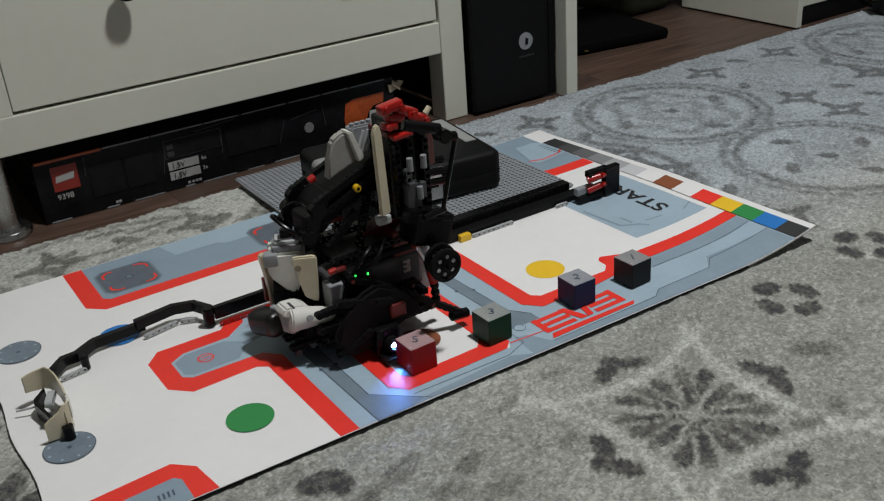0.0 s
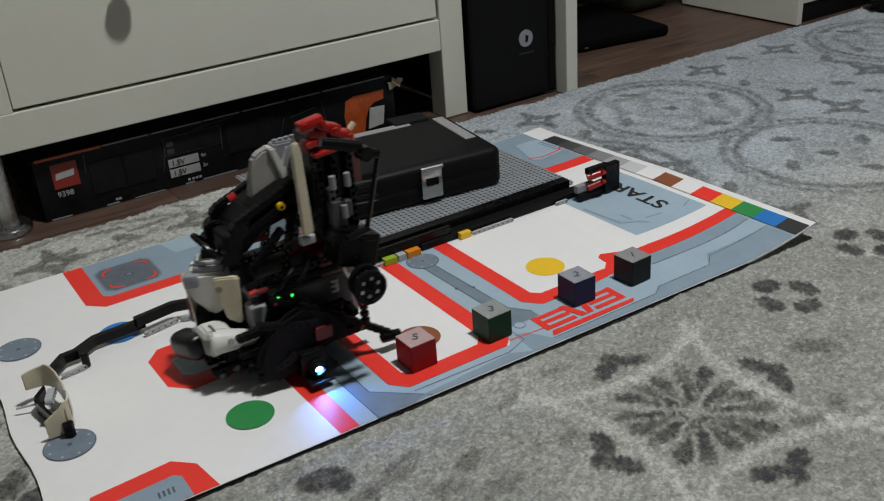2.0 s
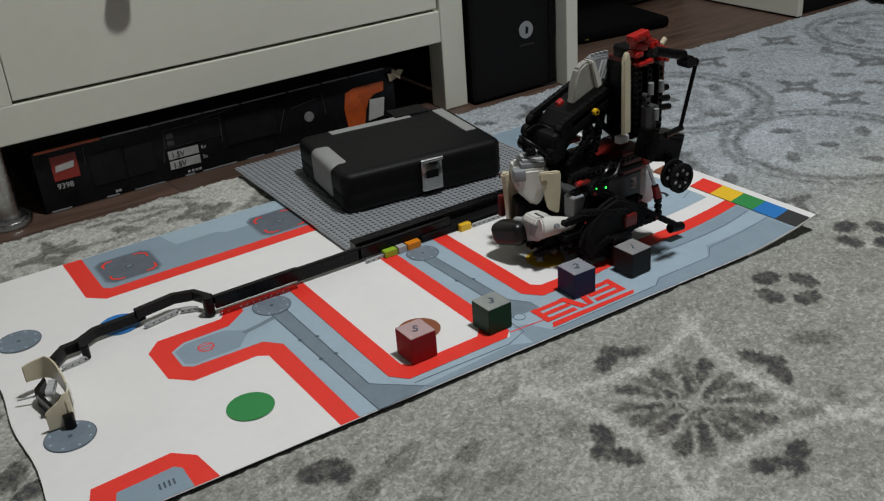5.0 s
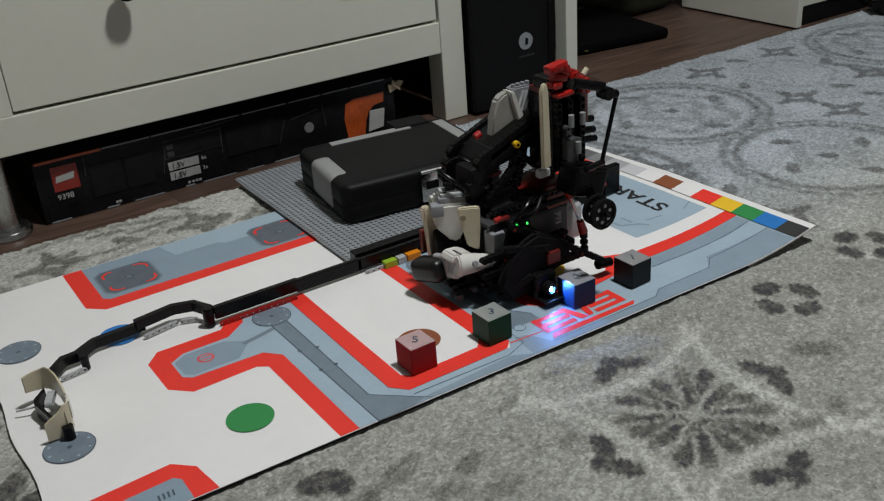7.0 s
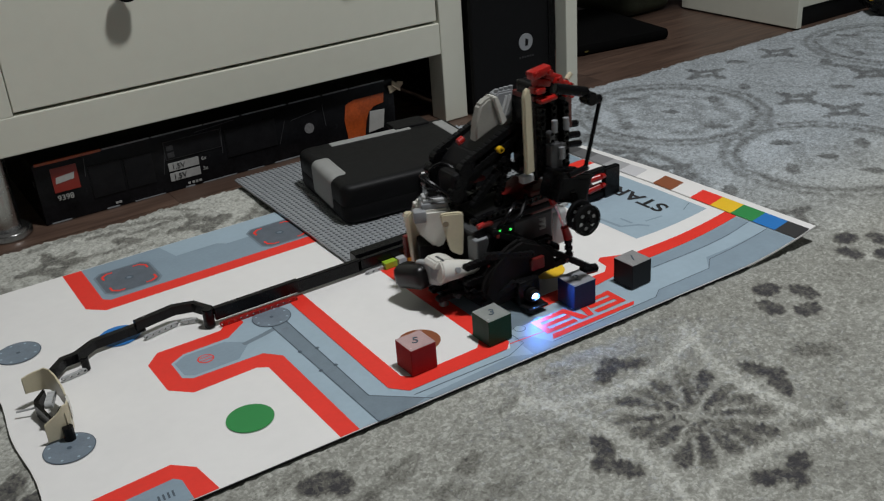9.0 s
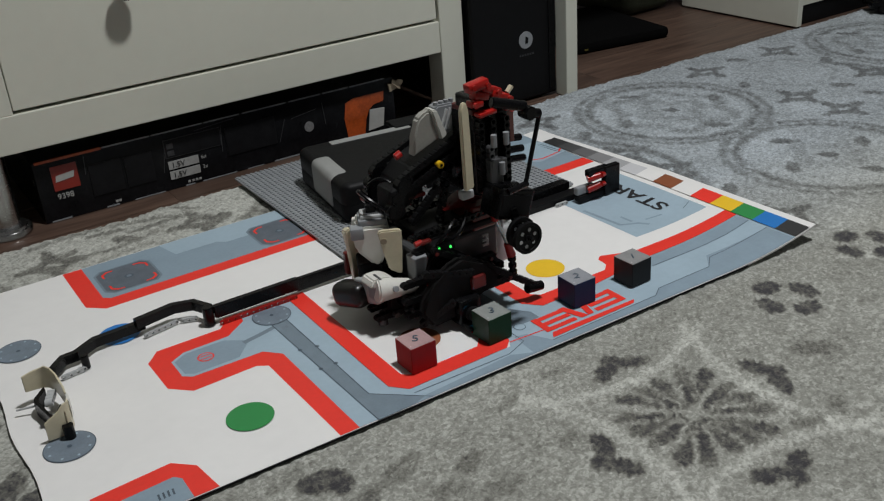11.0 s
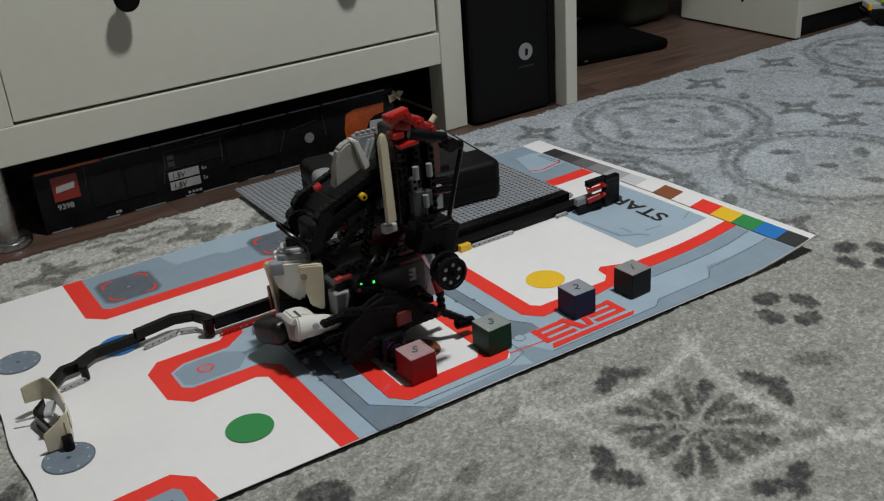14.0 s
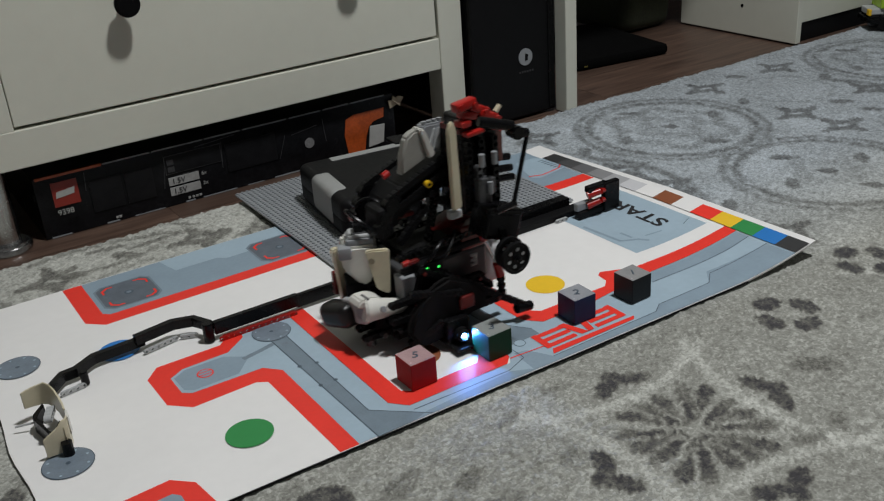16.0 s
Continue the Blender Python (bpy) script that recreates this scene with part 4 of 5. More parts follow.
# ---------------------------------------------------------------- beam wall and props
def beam_wall():
    bw = thing("beam_wall", "low wall of black toy beams along the baseplate", "toy wall")
    b = bmesh.new()
    part("long_beam", box(b, (-.090, -.036, .005), (.002, -.029, .022), .001), BLK, bw)
    part("long_beam", box(bmesh.new(), (-.198, -.038, .008), (-.088, -.030, .024), .001), BLK, bw)
    part("long_beam", box(bmesh.new(), (.002, -.020, .004), (.36, -.003, .021), .001), BLK, bw)
    part("long_beam", box(bmesh.new(), (-.004, -.036, .006), (.14, -.029, .021), .001), BLK, bw)
    part("low_beam", box(bmesh.new(), (.09, -.040, .001), (.40, -.020, .010), .001), BLKM, bw)

    def tb(n, x, y, zc, m, rz=0, label=""):
        part("hole_beam", beam(bmesh.new(), n, pose(x, y, zc - .0015, 0, 0, rz), w=.0050, t=.0036, hole=.0016), m, bw, label)
    tb(13, -.145, -.042, .0045, REDP, 0, "red beam with holes")
    tb(4, .018, -.041, .0045, LGREY)
    tb(9, .203, -.044, .0050, LGREY, 0, "light grey beam with holes")
    tb(3, .325, -.044, .0050, LGREY)
    for x0, x1, m, s in ((.030, .048, LIME, "lime"), (.050, .062, LGREY, "grey"), (.064, .084, ORANGE, "orange"), (.148, .165, YELP, "yellow")):
        part(s + "_brick", box(bmesh.new(), (x0, -.047, .001), (x1, -.037, .010), .0006), m, bw)
    # the angled arm at the free end
    def bent(pts, w, h, z0, m, lb=""):
        o = stroke(pts, w)
        bm = bmesh.new()
        a = [bm.verts.new((x, y, z0)) for x, y in o]
        c = [bm.verts.new((x, y, z0 + h)) for x, y in o]
        bm.faces.new(a), bm.faces.new(c[::-1])
        for i in range(len(a)):
            j = (i + 1) % len(a)
            bm.faces.new((a[i], c[i], c[j], a[j]))
        part("bent_beam", bm, m, bw, lb)
    bent([(-.200, -.030), (-.212, -.004), (-.235, .004), (-.283, -.004)], .0075, .012, .012, BLK, "black angled beam")
    tb(6, -.256, -.009, .0055, LGREY, 11, "light grey beam with holes")
    tb(3, -.222, -.010, .0055, LGREY, -22)
    bent([(-.272, .002), (-.332, -.002), (-.356, -.018), (-.371, -.019), (-.386, -.036)], .0075, .011, .006, BLK)
    tb(4, -.366, -.040, .0050, LGREY, 8)
    part("pin", rod(bmesh.new(), (-.205, -.034, .001), (-.205, -.034, .025), .0065, 16, bevel=.001), BLK, bw)
    part("pin", rod(bmesh.new(), (-.351, -.034, .001), (-.351, -.034, .018), .0045, 16, bevel=.001), BLK, bw)


beam_wall()


def claw():
    c = thing("beam_frame", "black toy bracket with red claw pieces on the mat", "toy bracket", at=pose(0, 0, .001))
    part("upright", box(bmesh.new(), (.390, -.064, .003), (.418, -.054, .047), .002), BLK, c)
    part("cross_piece", box(bmesh.new(), (.362, -.062, .037), (.400, -.050, .047), .002), BLK, c)
    part("base_beam", box(bmesh.new(), (.345, -.060, .002), (.40, -.048, .012), .002), BLKM, c)
    part("socket", box(bmesh.new(), (.345, -.056, .012), (.366, -.046, .024), .002), GREY, c)
    for zc, dz in ((.018, .006), (.034, .004)):
        bm = rod(bmesh.new(), (.362, -.057, zc), (.380, -.064, zc + dz), .0055, 12, .0048)
        rod(bm, (.380, -.064, zc + dz), (.398, -.058, zc + dz - .004), .0048, 12, .003)
        part("red_claw", bm, REDP, c, "curved red claw", True)


claw()


def shell_prop():
    s = thing("shell_target", "pair of cream curved toy panels on a black bracket", "toy panel")

    def strip(rows, t, inward):
        """An upright bent strip: rows of x, y, bottom z, top z; t is its thickness towards the inward point."""
        bm = bmesh.new()
        out = []
        for x, y, z0, z1 in rows:
            d = (Vector(inward) - Vector((x, y))).normalized() * t
            out.append([bm.verts.new(v) for v in ((x, y, z0), (x, y, z1), (x + d.x, y + d.y, z1), (x + d.x, y + d.y, z0))])
        for p, q in zip(out, out[1:]):
            for j in range(4):
                bm.faces.new((p[j], p[(j + 1) % 4], q[(j + 1) % 4], q[j]))
        bm.faces.new(out[0][::-1]), bm.faces.new(out[-1])
        bmesh.ops.recalc_face_normals(bm, faces=bm.faces[:])
        bmesh.ops.bevel(bm, geom=[e for e in bm.edges if e.calc_face_angle(0) > .9], offset=.0005, segments=2, affect="EDGES")
        return bm
    mid = (-.412, -.110)
    part("upper_panel", strip([(-.4215, -.071, .019, .038), (-.415, -.0685, .0175, .0385), (-.408, -.067, .016, .039), (-.402, -.0665, .015, .039), (-.397, -.069, .014, .041), (-.393, -.077, .013, .041),
                               (-.3905, -.090, .012, .040), (-.3895, -.105, .012, .039), (-.3895, -.120, .013, .0385), (-.3905, -.132, .015, .038)], .0022, mid), CREAM, s, "cream shell panel curving round", True)
    part("joining_clip", strip([(-.3890, -.131, .018, .036), (-.3895, -.140, .016, .036), (-.392, -.147, .016, .037)], .004, mid), WHT, s, "white joining clip")
    part("lower_panel", strip([(-.3915, -.143, .006, .037), (-.3945, -.1505, .003, .038), (-.399, -.1525, .003, .038), (-.4035, -.1527, .003, .033), (-.408, -.1527, .003, .030), (-.414, -.1526, .003, .027), (-.420, -.1524, .003, .0235)], .0022, mid), CREAM, s, "cream shell panel with stepped top", True)
    part("panel_rib", strip([(-.3975, -.1532, .008, .030), (-.3988, -.1536, .008, .031)], .0016, mid), CREAM, s)
    part("bracket", strip([(-.4035, -.074, .008, .020), (-.4165, -.0870, .001, .018), (-.4185, -.0950, .001, .018), (-.4110, -.1330, .001, .017), (-.4070, -.1380, .001, .018), (-.3960, -.1280, .002, .022)], .0060, (-.402, -.106)), BLK, s, "black angled bracket")
    part("hole_beam", beam(bmesh.new(), 4, pose(-.4035, -.112, .026, 0, 8, 72)), LGREY, s)
    part("thin_axle", rod(bmesh.new(), (-.4353, -.0823, .008), (-.415, -.0905, .010), .0012, 8), LGREY, s)
    part("foot_peg", rod(bmesh.new(), (-.400, -.156, .0006), (-.400, -.156, .016), .0055, 12), BLK, s)


shell_prop()


# ---------------------------------------------------------------- the robot
LED_BLUE = mat("sensor_lamp_glow", (.6, .7, 1.0), .3, emit=(.09, .30, 1.0, 1500))
LED_GREEN = mat("status_lamp_green", (.1, .8, .2), .3, emit=(.05, 1.0, .12, 1.3))
DKRED = mat("dark_red_plastic", (.12, .008, .006), .3, var=.2, scale=80)
SMOKE = mat("dark_grey_plastic", (.055, .056, .058), .35, var=.12, scale=60)
TAN = mat("tan_plastic", (.30, .25, .17), .4, var=.08)
GLASS = mat("smoked_sensor_window", (.010, .0095, .0095), .34, var=.2, spec=.4)


def robot():
    rb = thing("toy_robot", "black and white toy brick robot rolling on the mat", "robot")

    off = [Vector((0, 0, 0))]

    def P(name, bm, m, parent=None, label="", smooth=False):
        bmesh.ops.translate(bm, vec=off[0], verts=bm.verts)
        return part(name, bm, m, parent or rb, label, smooth)

    def B(name, n, at, m, label="", hole=.0024):
        return P(name, beam(bmesh.new(), n, at, hole=hole), m, None, label)

    def along(p0, p1, n_extra=0):
        """A pose and a count of units for a beam from point to point, holes facing sideways."""
        p0, p1 = Vector(p0), Vector(p1)
        d = p1 - p0
        a = math.degrees(math.atan2(d.y, d.x))
        b = -math.degrees(math.atan2(d.z, math.hypot(d.x, d.y)))
        return max(2, round(d.length / U) + 1), Matrix.Translation((p0 + p1) / 2) @ pose(0, 0, 0, 0, 0, a) @ pose(0, 0, 0, 0, b, 0)

    def BB(name, p0, p1, m, label=""):
        n, at = along(p0, p1)
        return B(name, n, at, m, label, .0010 if m is BLKM else .0024)

    # ---- chassis: control brick, frame beams
    br = P("control_brick", box(bmesh.new(), (.096, -.196, .046), (.212, -.112, .088), .004), SMOKE, None, "dark grey control brick with buttons")
    P("screen", box(bmesh.new(), (.150, -.185, .0875), (.195, -.135, .0888), .0004), BLK, br)
    for k, (dx, dy) in enumerate(((0, 0), (.010, 0), (-.010, 0), (0, .010), (0, -.010))):
        P("button", box(bmesh.new(), (.128 + dx - .004, -.155 + dy - .004, .088), (.128 + dx + .004, -.155 + dy + .004, .0905), .001), GREY, br)
    STATUS = Vector((.1176, -.2152, .0921)), Vector((.1326, -.2152, .0897))
    P("button_bar", box(bmesh.new(), (.110, -.214, .085), (.140, -.194, .097), .002), BLKM, br)
    P("status_light", box(bmesh.new(), STATUS[0] - Vector((.0010, 0, .0009)), STATUS[0] + Vector((.0010, .003, .0009))), LED_GREEN, br)
    P("status_light", box(bmesh.new(), STATUS[1] - Vector((.0010, 0, .0013)), STATUS[1] + Vector((.0010, .003, .0013))), LED_GREEN, br)
    for y in (-.212, -.096):
        for z in (.040, .060):
            BB("frame_beam", (.070, y, z), (.190, y, z), BLKM)
        BB("frame_beam", (.075, y, .022), (.215, y, .022), BLKM)
    for x in (.075, .145, .205):
        P("cross_axle", rod(bmesh.new(), (x, -.22, .030), (x, -.09, .030), .0028, 10), BLK)
        P("cross_beam", box(bmesh.new(), (x - .004, -.21, .036), (x + .004, -.10, .044), .001), BLK)
    P("under_tray", box(bmesh.new(), (.085, -.205, .012), (.205, -.105, .030), .002), BLKM)
    for x, z, m in ((.10, .052, DKRED), (.112, .088, DKRED), (.165, .045, DKRED), (.185, .058, DKRED)):
        P("pin", rod(bmesh.new(), (x, -.219, z), (x, -.212, z), .0022, 12), m)

    # ---- big wheels, near and far
    for y, s in ((-.214, -1), (-.098, 1)):
        w = P("wheel", rod(bmesh.new(), (.114, y, .0300), (.114, y + .014, .0300), .0215, 36, bevel=.002), BLKM, None, "large black wheel", True)
        bm = bmesh.new()
        n, k = 44, 10
        rings = []
        for i in range(n):
            a = 2 * math.pi * i / n
            tread = .0012 if i % 2 else 0
            ring_ = []
            for j in range(k):
                b = 2 * math.pi * j / k
                r = .0243 + (.0057 - (tread if math.cos(b) > .3 else 0)) * math.cos(b)
                ring_.append(bm.verts.new((.114 + r * math.cos(a), y + .007 + .0085 * math.sin(b), .0300 + r * math.sin(a))))
            rings.append(ring_)
        for i in range(n):
            for j in range(k):
                bm.faces.new((rings[i][j], rings[(i + 1) % n][j], rings[(i + 1) % n][(j + 1) % k], rings[i][(j + 1) % k]))
        P("tyre", bm, RUB, w, "", True)
        P("hub", rod(bmesh.new(), (.114, y - .002, .0300), (.114, y + .002, .0300), .006, 16), BLK, w)
        P("axle_end", rod(bmesh.new(), (.114, y - .005, .0300), (.114, y, .0300), .0022, 10), DKRED, w)
        for q in range(6):
            a = q * math.pi / 3
            P("spoke", box(bmesh.new(), (.009, y - .0012, -.002), (.021, y + .001, .002), 0, Matrix.Translation((.114, 0, .0300)) @ Matrix.Rotation(-a, 4, "Y")), BLK, w)
    off[0] = Vector((-.0015, -.0067, -.0040))
    # ---- colour sensor with its lamp
    se = P("colour_sensor", box(bmesh.new(), (.120, -.240, .008), (.151, -.196, .040), .004), BLK, None, "black colour sensor with glowing lamp", True)
    P("sensor_nose", rod(bmesh.new(), (.1355, -.247, .022), (.1355, -.240, .022), .0088, 24, bevel=.001), BLKM, se, "", True)
    P("lamp_lens", rod(bmesh.new(), (.1355, -.2480, .022), (.1355, -.2465, .022), .0025, 20), LED_BLUE, se, "bright blue-white lamp lens")
    # hood and lip are added to confine the lamp's beam
    bm = bmesh.new()
    prof = ((.0046, -.2470), (.0046, -.2505), (.0066, -.2505), (.0076, -.2470))
    rings = [[bm.verts.new((.1355 + r * math.cos(math.pi * k / 12), y, .022 + r * math.sin(math.pi * k / 12))) for r, y in prof] for k in range(24)]
    for k in range(24):
        for q in range(4):
            bm.faces.new((rings[k][q], rings[(k + 1) % 24][q], rings[(k + 1) % 24][(q + 1) % 4], rings[k][(q + 1) % 4]))
    P("lamp_hood", bm, BLKM, se, "", True)
    P("sensor_lip", box(bmesh.new(), (.122, -.256, .0085), (.149, -.235, .0115), .001), BLKM, se)
    off[0] = Vector((-.008, .008, .004))
    # sloping side beams down to the low front tip
    BB("side_beam", (.118, -.222, .088), (.190, -.234, .048), BLKM)
    BB("side_beam", (.184, -.234, .050), (.240, -.248, .012), BLKM)
    BB("side_beam", (.116, -.214, .080), (.196, -.224, .036), BLKM)
    P("front_tip", rod(bmesh.new(), (.226, -.2475, .012), (.249, -.2475, .009), .0062, 14, .0058, .001), BLK, None, "", True)
    P("side_cowl", prism(bmesh.new(), [(.108, .056), (.120, .086), (.130, .092), (.160, .070), (.178, .044), (.160, .034), (.114, .036)], .010, pose(0, -.222, 0), .002), BLKM)
    BB("bumper_beam", (.150, -.236, .030), (.205, -.236, .030), BLKM)
    for p0, p1 in (((.090, -.236, .012), (.122, -.2465, .030)), ((.098, -.236, .070), (.150, -.2465, .060))):
        BB("cover_beam", p0, p1, BLKM)
    P("flank_cowl", prism(bmesh.new(), [(.084, .026), (.090, .044), (.104, .058), (.120, .074), (.142, .080), (.170, .062), (.192, .042), (.188, .030), (.158, .028), (.128, .006), (.100, .004)], .012, pose(0, -.244, 0), .004), RUB, None, "matt black rounded flank", True)
    P("flank_block", box(bmesh.new(), (.150, -.248, .036), (.170, -.240, .052), .002), DKRED, None, "dark red block")
    P("sensor_bracket", prism(bmesh.new(), [(.108, .010), (.106, .052), (.124, .070), (.152, .056), (.168, .030), (.150, .036), (.128, .036), (.122, .010)], .010, pose(0, -.244, 0), .001), BLKM)
    for x, z in ((.100, .037), (.117, .047)):
        P("red_pin", rod(bmesh.new(), (x, -.240, z), (x, -.226, z), .0022, 12), DKRED)
    P("dark_block", box(bmesh.new(), (.152, -.232, .040), (.176, -.205, .058), .002), DKRED)
    # ---- infrared sensor: twin-bulged black window, ribbed collar, tapered white body
    ir = P("infrared_sensor", rod(bmesh.new(), (.054, -.197, .0500), (.112, -.208, .0430), .0148, 28, .0062, .002), WHT, None, "white tapered infrared sensor with black window", True)
    P("window", box(bmesh.new(), (-.015, -.026, -.015), (.015, .024, .015), .0105, pose(.0465, -.152, .0300, -14, 0, 14), 5), GLASS, ir, "glossy black sensor window", True)
    P("collar", box(bmesh.new(), (-.0045, -.022, -.015), (.0045, .018, .015), .004, pose(.0560, -.172, .0390, -14, 0, 8), 3), LGREY, ir, "grey collar", True)
    P("inner_collar", box(bmesh.new(), (-.004, -.019, -.013), (.005, .016, .014), .004, pose(.0570, -.184, .0450, -8, 0, 4), 3), GREY, ir, "", True)
    P("top_fin", prism(bmesh.new(), [(.046, .056), (.051, .0640), (.068, .0630), (.080, .056), (.062, .050)], .024, pose(0, -.200, 0), .002), WHT, ir, "", True)
    P("fin_slot", box(bmesh.new(), (.058, -.2015, .0600), (.061, -.186, .0644), .0005), SMOKE, ir)
    P("peg_hole", rod(bmesh.new(), (.071, -.2150, .0530), (.071, -.210, .0515), .0034, 14), GREY, ir)
    P("white_lug", box(bmesh.new(), (.105, -.212, .039), (.115, -.203, .047), .002), WHT, ir)
    P("under_block", box(bmesh.new(), (.072, -.196, .005), (.110, -.150, .034), .004), BLKM, None, "", True)
    off[0] = Vector((0.026, .025, -.001))
    BB("low_beam", (.020, -.212, .018), (.052, -.212, .018), BLKM)
    BB("low_beam", (.02, -.200, .026), (.09, -.200, .026), BLK)
    P("grey_pin", rod(bmesh.new(), (.040, -.223, .019), (.040, -.216, .019), .0034, 12), SMOKE)
    P("grey_pin", rod(bmesh.new(), (.056, -.223, .019), (.056, -.216, .019), .0034, 12), SMOKE)
    P("skid", rod(bmesh.new(), (.03, -.205, 0.004), (.03, -.205, .020), .006, 14, .004), SMOKE)

    off[0] = Vector((.010, .021, -.0105))
    # ---- rear motor with cream panels
    off[0] = Vector((0, 0, 0))
    yaw = pose(.0445, -.150, 0, 0, 0, -25)

    def Q(name, bm, m, parent=None, label="", smooth=False):
        bmesh.ops.transform(bm, matrix=yaw, verts=bm.verts)
        return P(name, bm, m, parent, label, smooth)
    mo = Q("rear_motor", prism(bmesh.new(), [(.002, .088), (0, .108), (.004, .1155), (.040, .1155), (.043, .110), (.041, .090), (.029, .066), (.022, .066)], .044, None, .003), WHT, None, "white motor housing with grey socket", True)
    Q("socket", box(bmesh.new(), (.008, .004, .113), (.040, .034, .1225), .002), GREY, mo, "grey cable socket", True)
    Q("socket_rim", box(bmesh.new(), (.011, .007, .1215), (.038, .031, .1265), .0015), LGREY, mo, "", True)
    Q("socket_hole", box(bmesh.new(), (.015, .011, .1255), (.034, .027, .1272), .0005), SMOKE, mo)
    Q("socket_step", box(bmesh.new(), (-.002, -.003, .102), (.013, .012, .1165), .002), GREY, mo, "", True)
    Q("cable_plug", box(bmesh.new(), (.018, .014, .1265), (.030, .024, .136), .002), BLK, mo)
    Q("shade_plate", box(bmesh.new(), (.002, .002, .050), (.030, .040, .070), .002), BLKM, mo)
    off[0] = Vector((.010, .021, -.0105))

    def panel(name, outline, y, t, bow, m, label):
        """A smooth shell panel whose outline is bowed outwards."""
        bm = prism(bmesh.new(), outline, t)
        bmesh.ops.bevel(bm, geom=bm.edges[:], offset=.0016, segments=2, affect="EDGES")
        xs = [p[0] for p in outline]
        c, h = (min(xs) + max(xs)) / 2, (max(xs) - min(xs)) / 2
        for v in bm.verts:
            v.co.y += y - bow * (1 - ((v.co.x - c) / h) ** 2)
        return P(name, bm, m, None, label, True)
    off[0] = Vector((0, 0, 0))
    bm = prism(bmesh.new(), [(.000, .1115), (.004, .1140), (.0245, .1135), (.0272, .1110), (.0262, .086), (.0240, .0590), (.0215, .0585), (.0095, .0660), (.0030, .096)], .007, None, .0016)
    for v in bm.verts:
        v.co.y -= .0025 * (1 - ((v.co.x - .0136) / .0136) ** 2)
    bmesh.ops.transform(bm, matrix=pose(.0655, -.170, 0, 0, 0, -27), verts=bm.verts)
    pa = P("side_panel", bm, CREAM, None, "cream curved shell panel", True)
    bm = rod(bmesh.new(), (.0062, -.0022, .1015), (.0062, .003, .1015), .0036, 16)
    bmesh.ops.transform(bm, matrix=pose(.0655, -.170, 0, 0, 0, -27), verts=bm.verts)
    P("peg_hole", bm, TAN, pa)
    off[0] = Vector((.010, .021, -.0105))
    panel("rear_panel", [(.040, .110), (.046, .114), (.060, .104), (.062, .080), (.061, .030), (.052, .027), (.046, .034), (.044, .08)], -.140, .010, .003, CREAM, "cream curved shell panel")
    P("dark_gap", box(bmesh.new(), (.062, -.175, .030), (.100, -.11, .068), .003), BLK)
    P("red_pin", rod(bmesh.new(), (.050, -.118, .100), (.058, -.118, .100), .0035, 12), DKRED)
    P("red_bar", box(bmesh.new(), (.046, -.122, .044), (.054, -.114, .074), .002), DKRED)
    P("diagonal_beam", beam(bmesh.new(), 5, pose(.085, -.178, .048, 0, -28, 0)), SMOKE)
    off[0] = Vector((0, 0, 0))
    # grey cable plug and tan beam on the brick's end
    pl = P("cable_connector", box(bmesh.new(), (.090, -.206, .054), (.117, -.186, .084), .002), GREY, None, "mid-grey cable connector")
    P("slot", box(bmesh.new(), (.096, -.2005, .0835), (.110, -.192, .085)), BLK, pl)
    P("tan_beam", beam(bmesh.new(), 4, pose(.124, -.202, .066, 0, 90, 0)), TAN)
    P("red_plug", box(bmesh.new(), (0.0935, -.216, 0.1024), (0.1085, -.209, 0.1074), .002), DKRED, None, "red connector")
    P("red_plug", rod(bmesh.new(), (0.0885, -.212, 0.1049), (0.0965, -.212, 0.1059), .0033, 12), REDP)

    # ---- middle deck
    P("deck", box(bmesh.new(), (.110, -.20, .092), (.225, -.118, .100), .002), BLKM)
    P("red_block", box(bmesh.new(), (.176, -.198, .088), (.214, -.150, .118), .002), DKRED, None, "dark red block")
    P("red_wedge", prism(bmesh.new(), [(.150, .116), (.180, .128), (.205, .118), (.190, .112)], .02, pose(0, -.180, 0), .001), DKRED)
    for y in (-.196, -.134):
        BB("deck_beam", (.094, y, .104), (.214, y, .110), BLK)
    for k in range(5):
        P("white_pin", rod(bmesh.new(), (.182 + .004 * (k % 2), -.206, .072 + k * .003), (.190, -.206, .072 + k * .003), .0016, 8), LGREY)
    fm = P("front_motor", box(bmesh.new(), (.208, -.190, .030), (.240, -.150, .078), .006, seg=3), LGREY, None, "grey motor end with black pegs", True)
    for k in range(4):
        P("peg", rod(bmesh.new(), (.202, -.192, .040 + k * .009), (.210, -.192, .040 + k * .009), .0034, 12), BLK, fm)
    P("motor_top", box(bmesh.new(), (.196, -.19, .076), (.226, -.16, .086), .003), GREY, fm)
    off[0] = Vector((0, 0, 0))
    l0, l1, l2, l3, l4 = (Vector(v) for v in ((0.1833, -0.226, 0.1239), (0.1882, -0.226, 0.1103), (0.2, -0.23, 0.0775), (0.2052, -0.23, 0.064), (0.205, -0.232, 0.0369)))
    lk = P("steering_link", rod(bmesh.new(), l0, l3, .0022, 10), CHROME, None, "grey link rod with red ends")
    P("red_end", rod(bmesh.new(), l0 + (l0 - l1) * .5, l1, .0048, 12), REDP, lk, "", True)
    P("red_end", rod(bmesh.new(), l2, l3 + Vector((0, 0, -.003)), .0045, 12, .0055), REDP, lk, "", True)
    P("drop_axle", rod(bmesh.new(), l3, l4, .0036, 10, .0032), BLK, lk)
    for k in range(3):
        q = l3.lerp(l4, .2 + k * .3)
        P("ball_ring", rod(bmesh.new(), q, q + Vector((0, 0, -.004)), .0050, 12), BLK, lk)
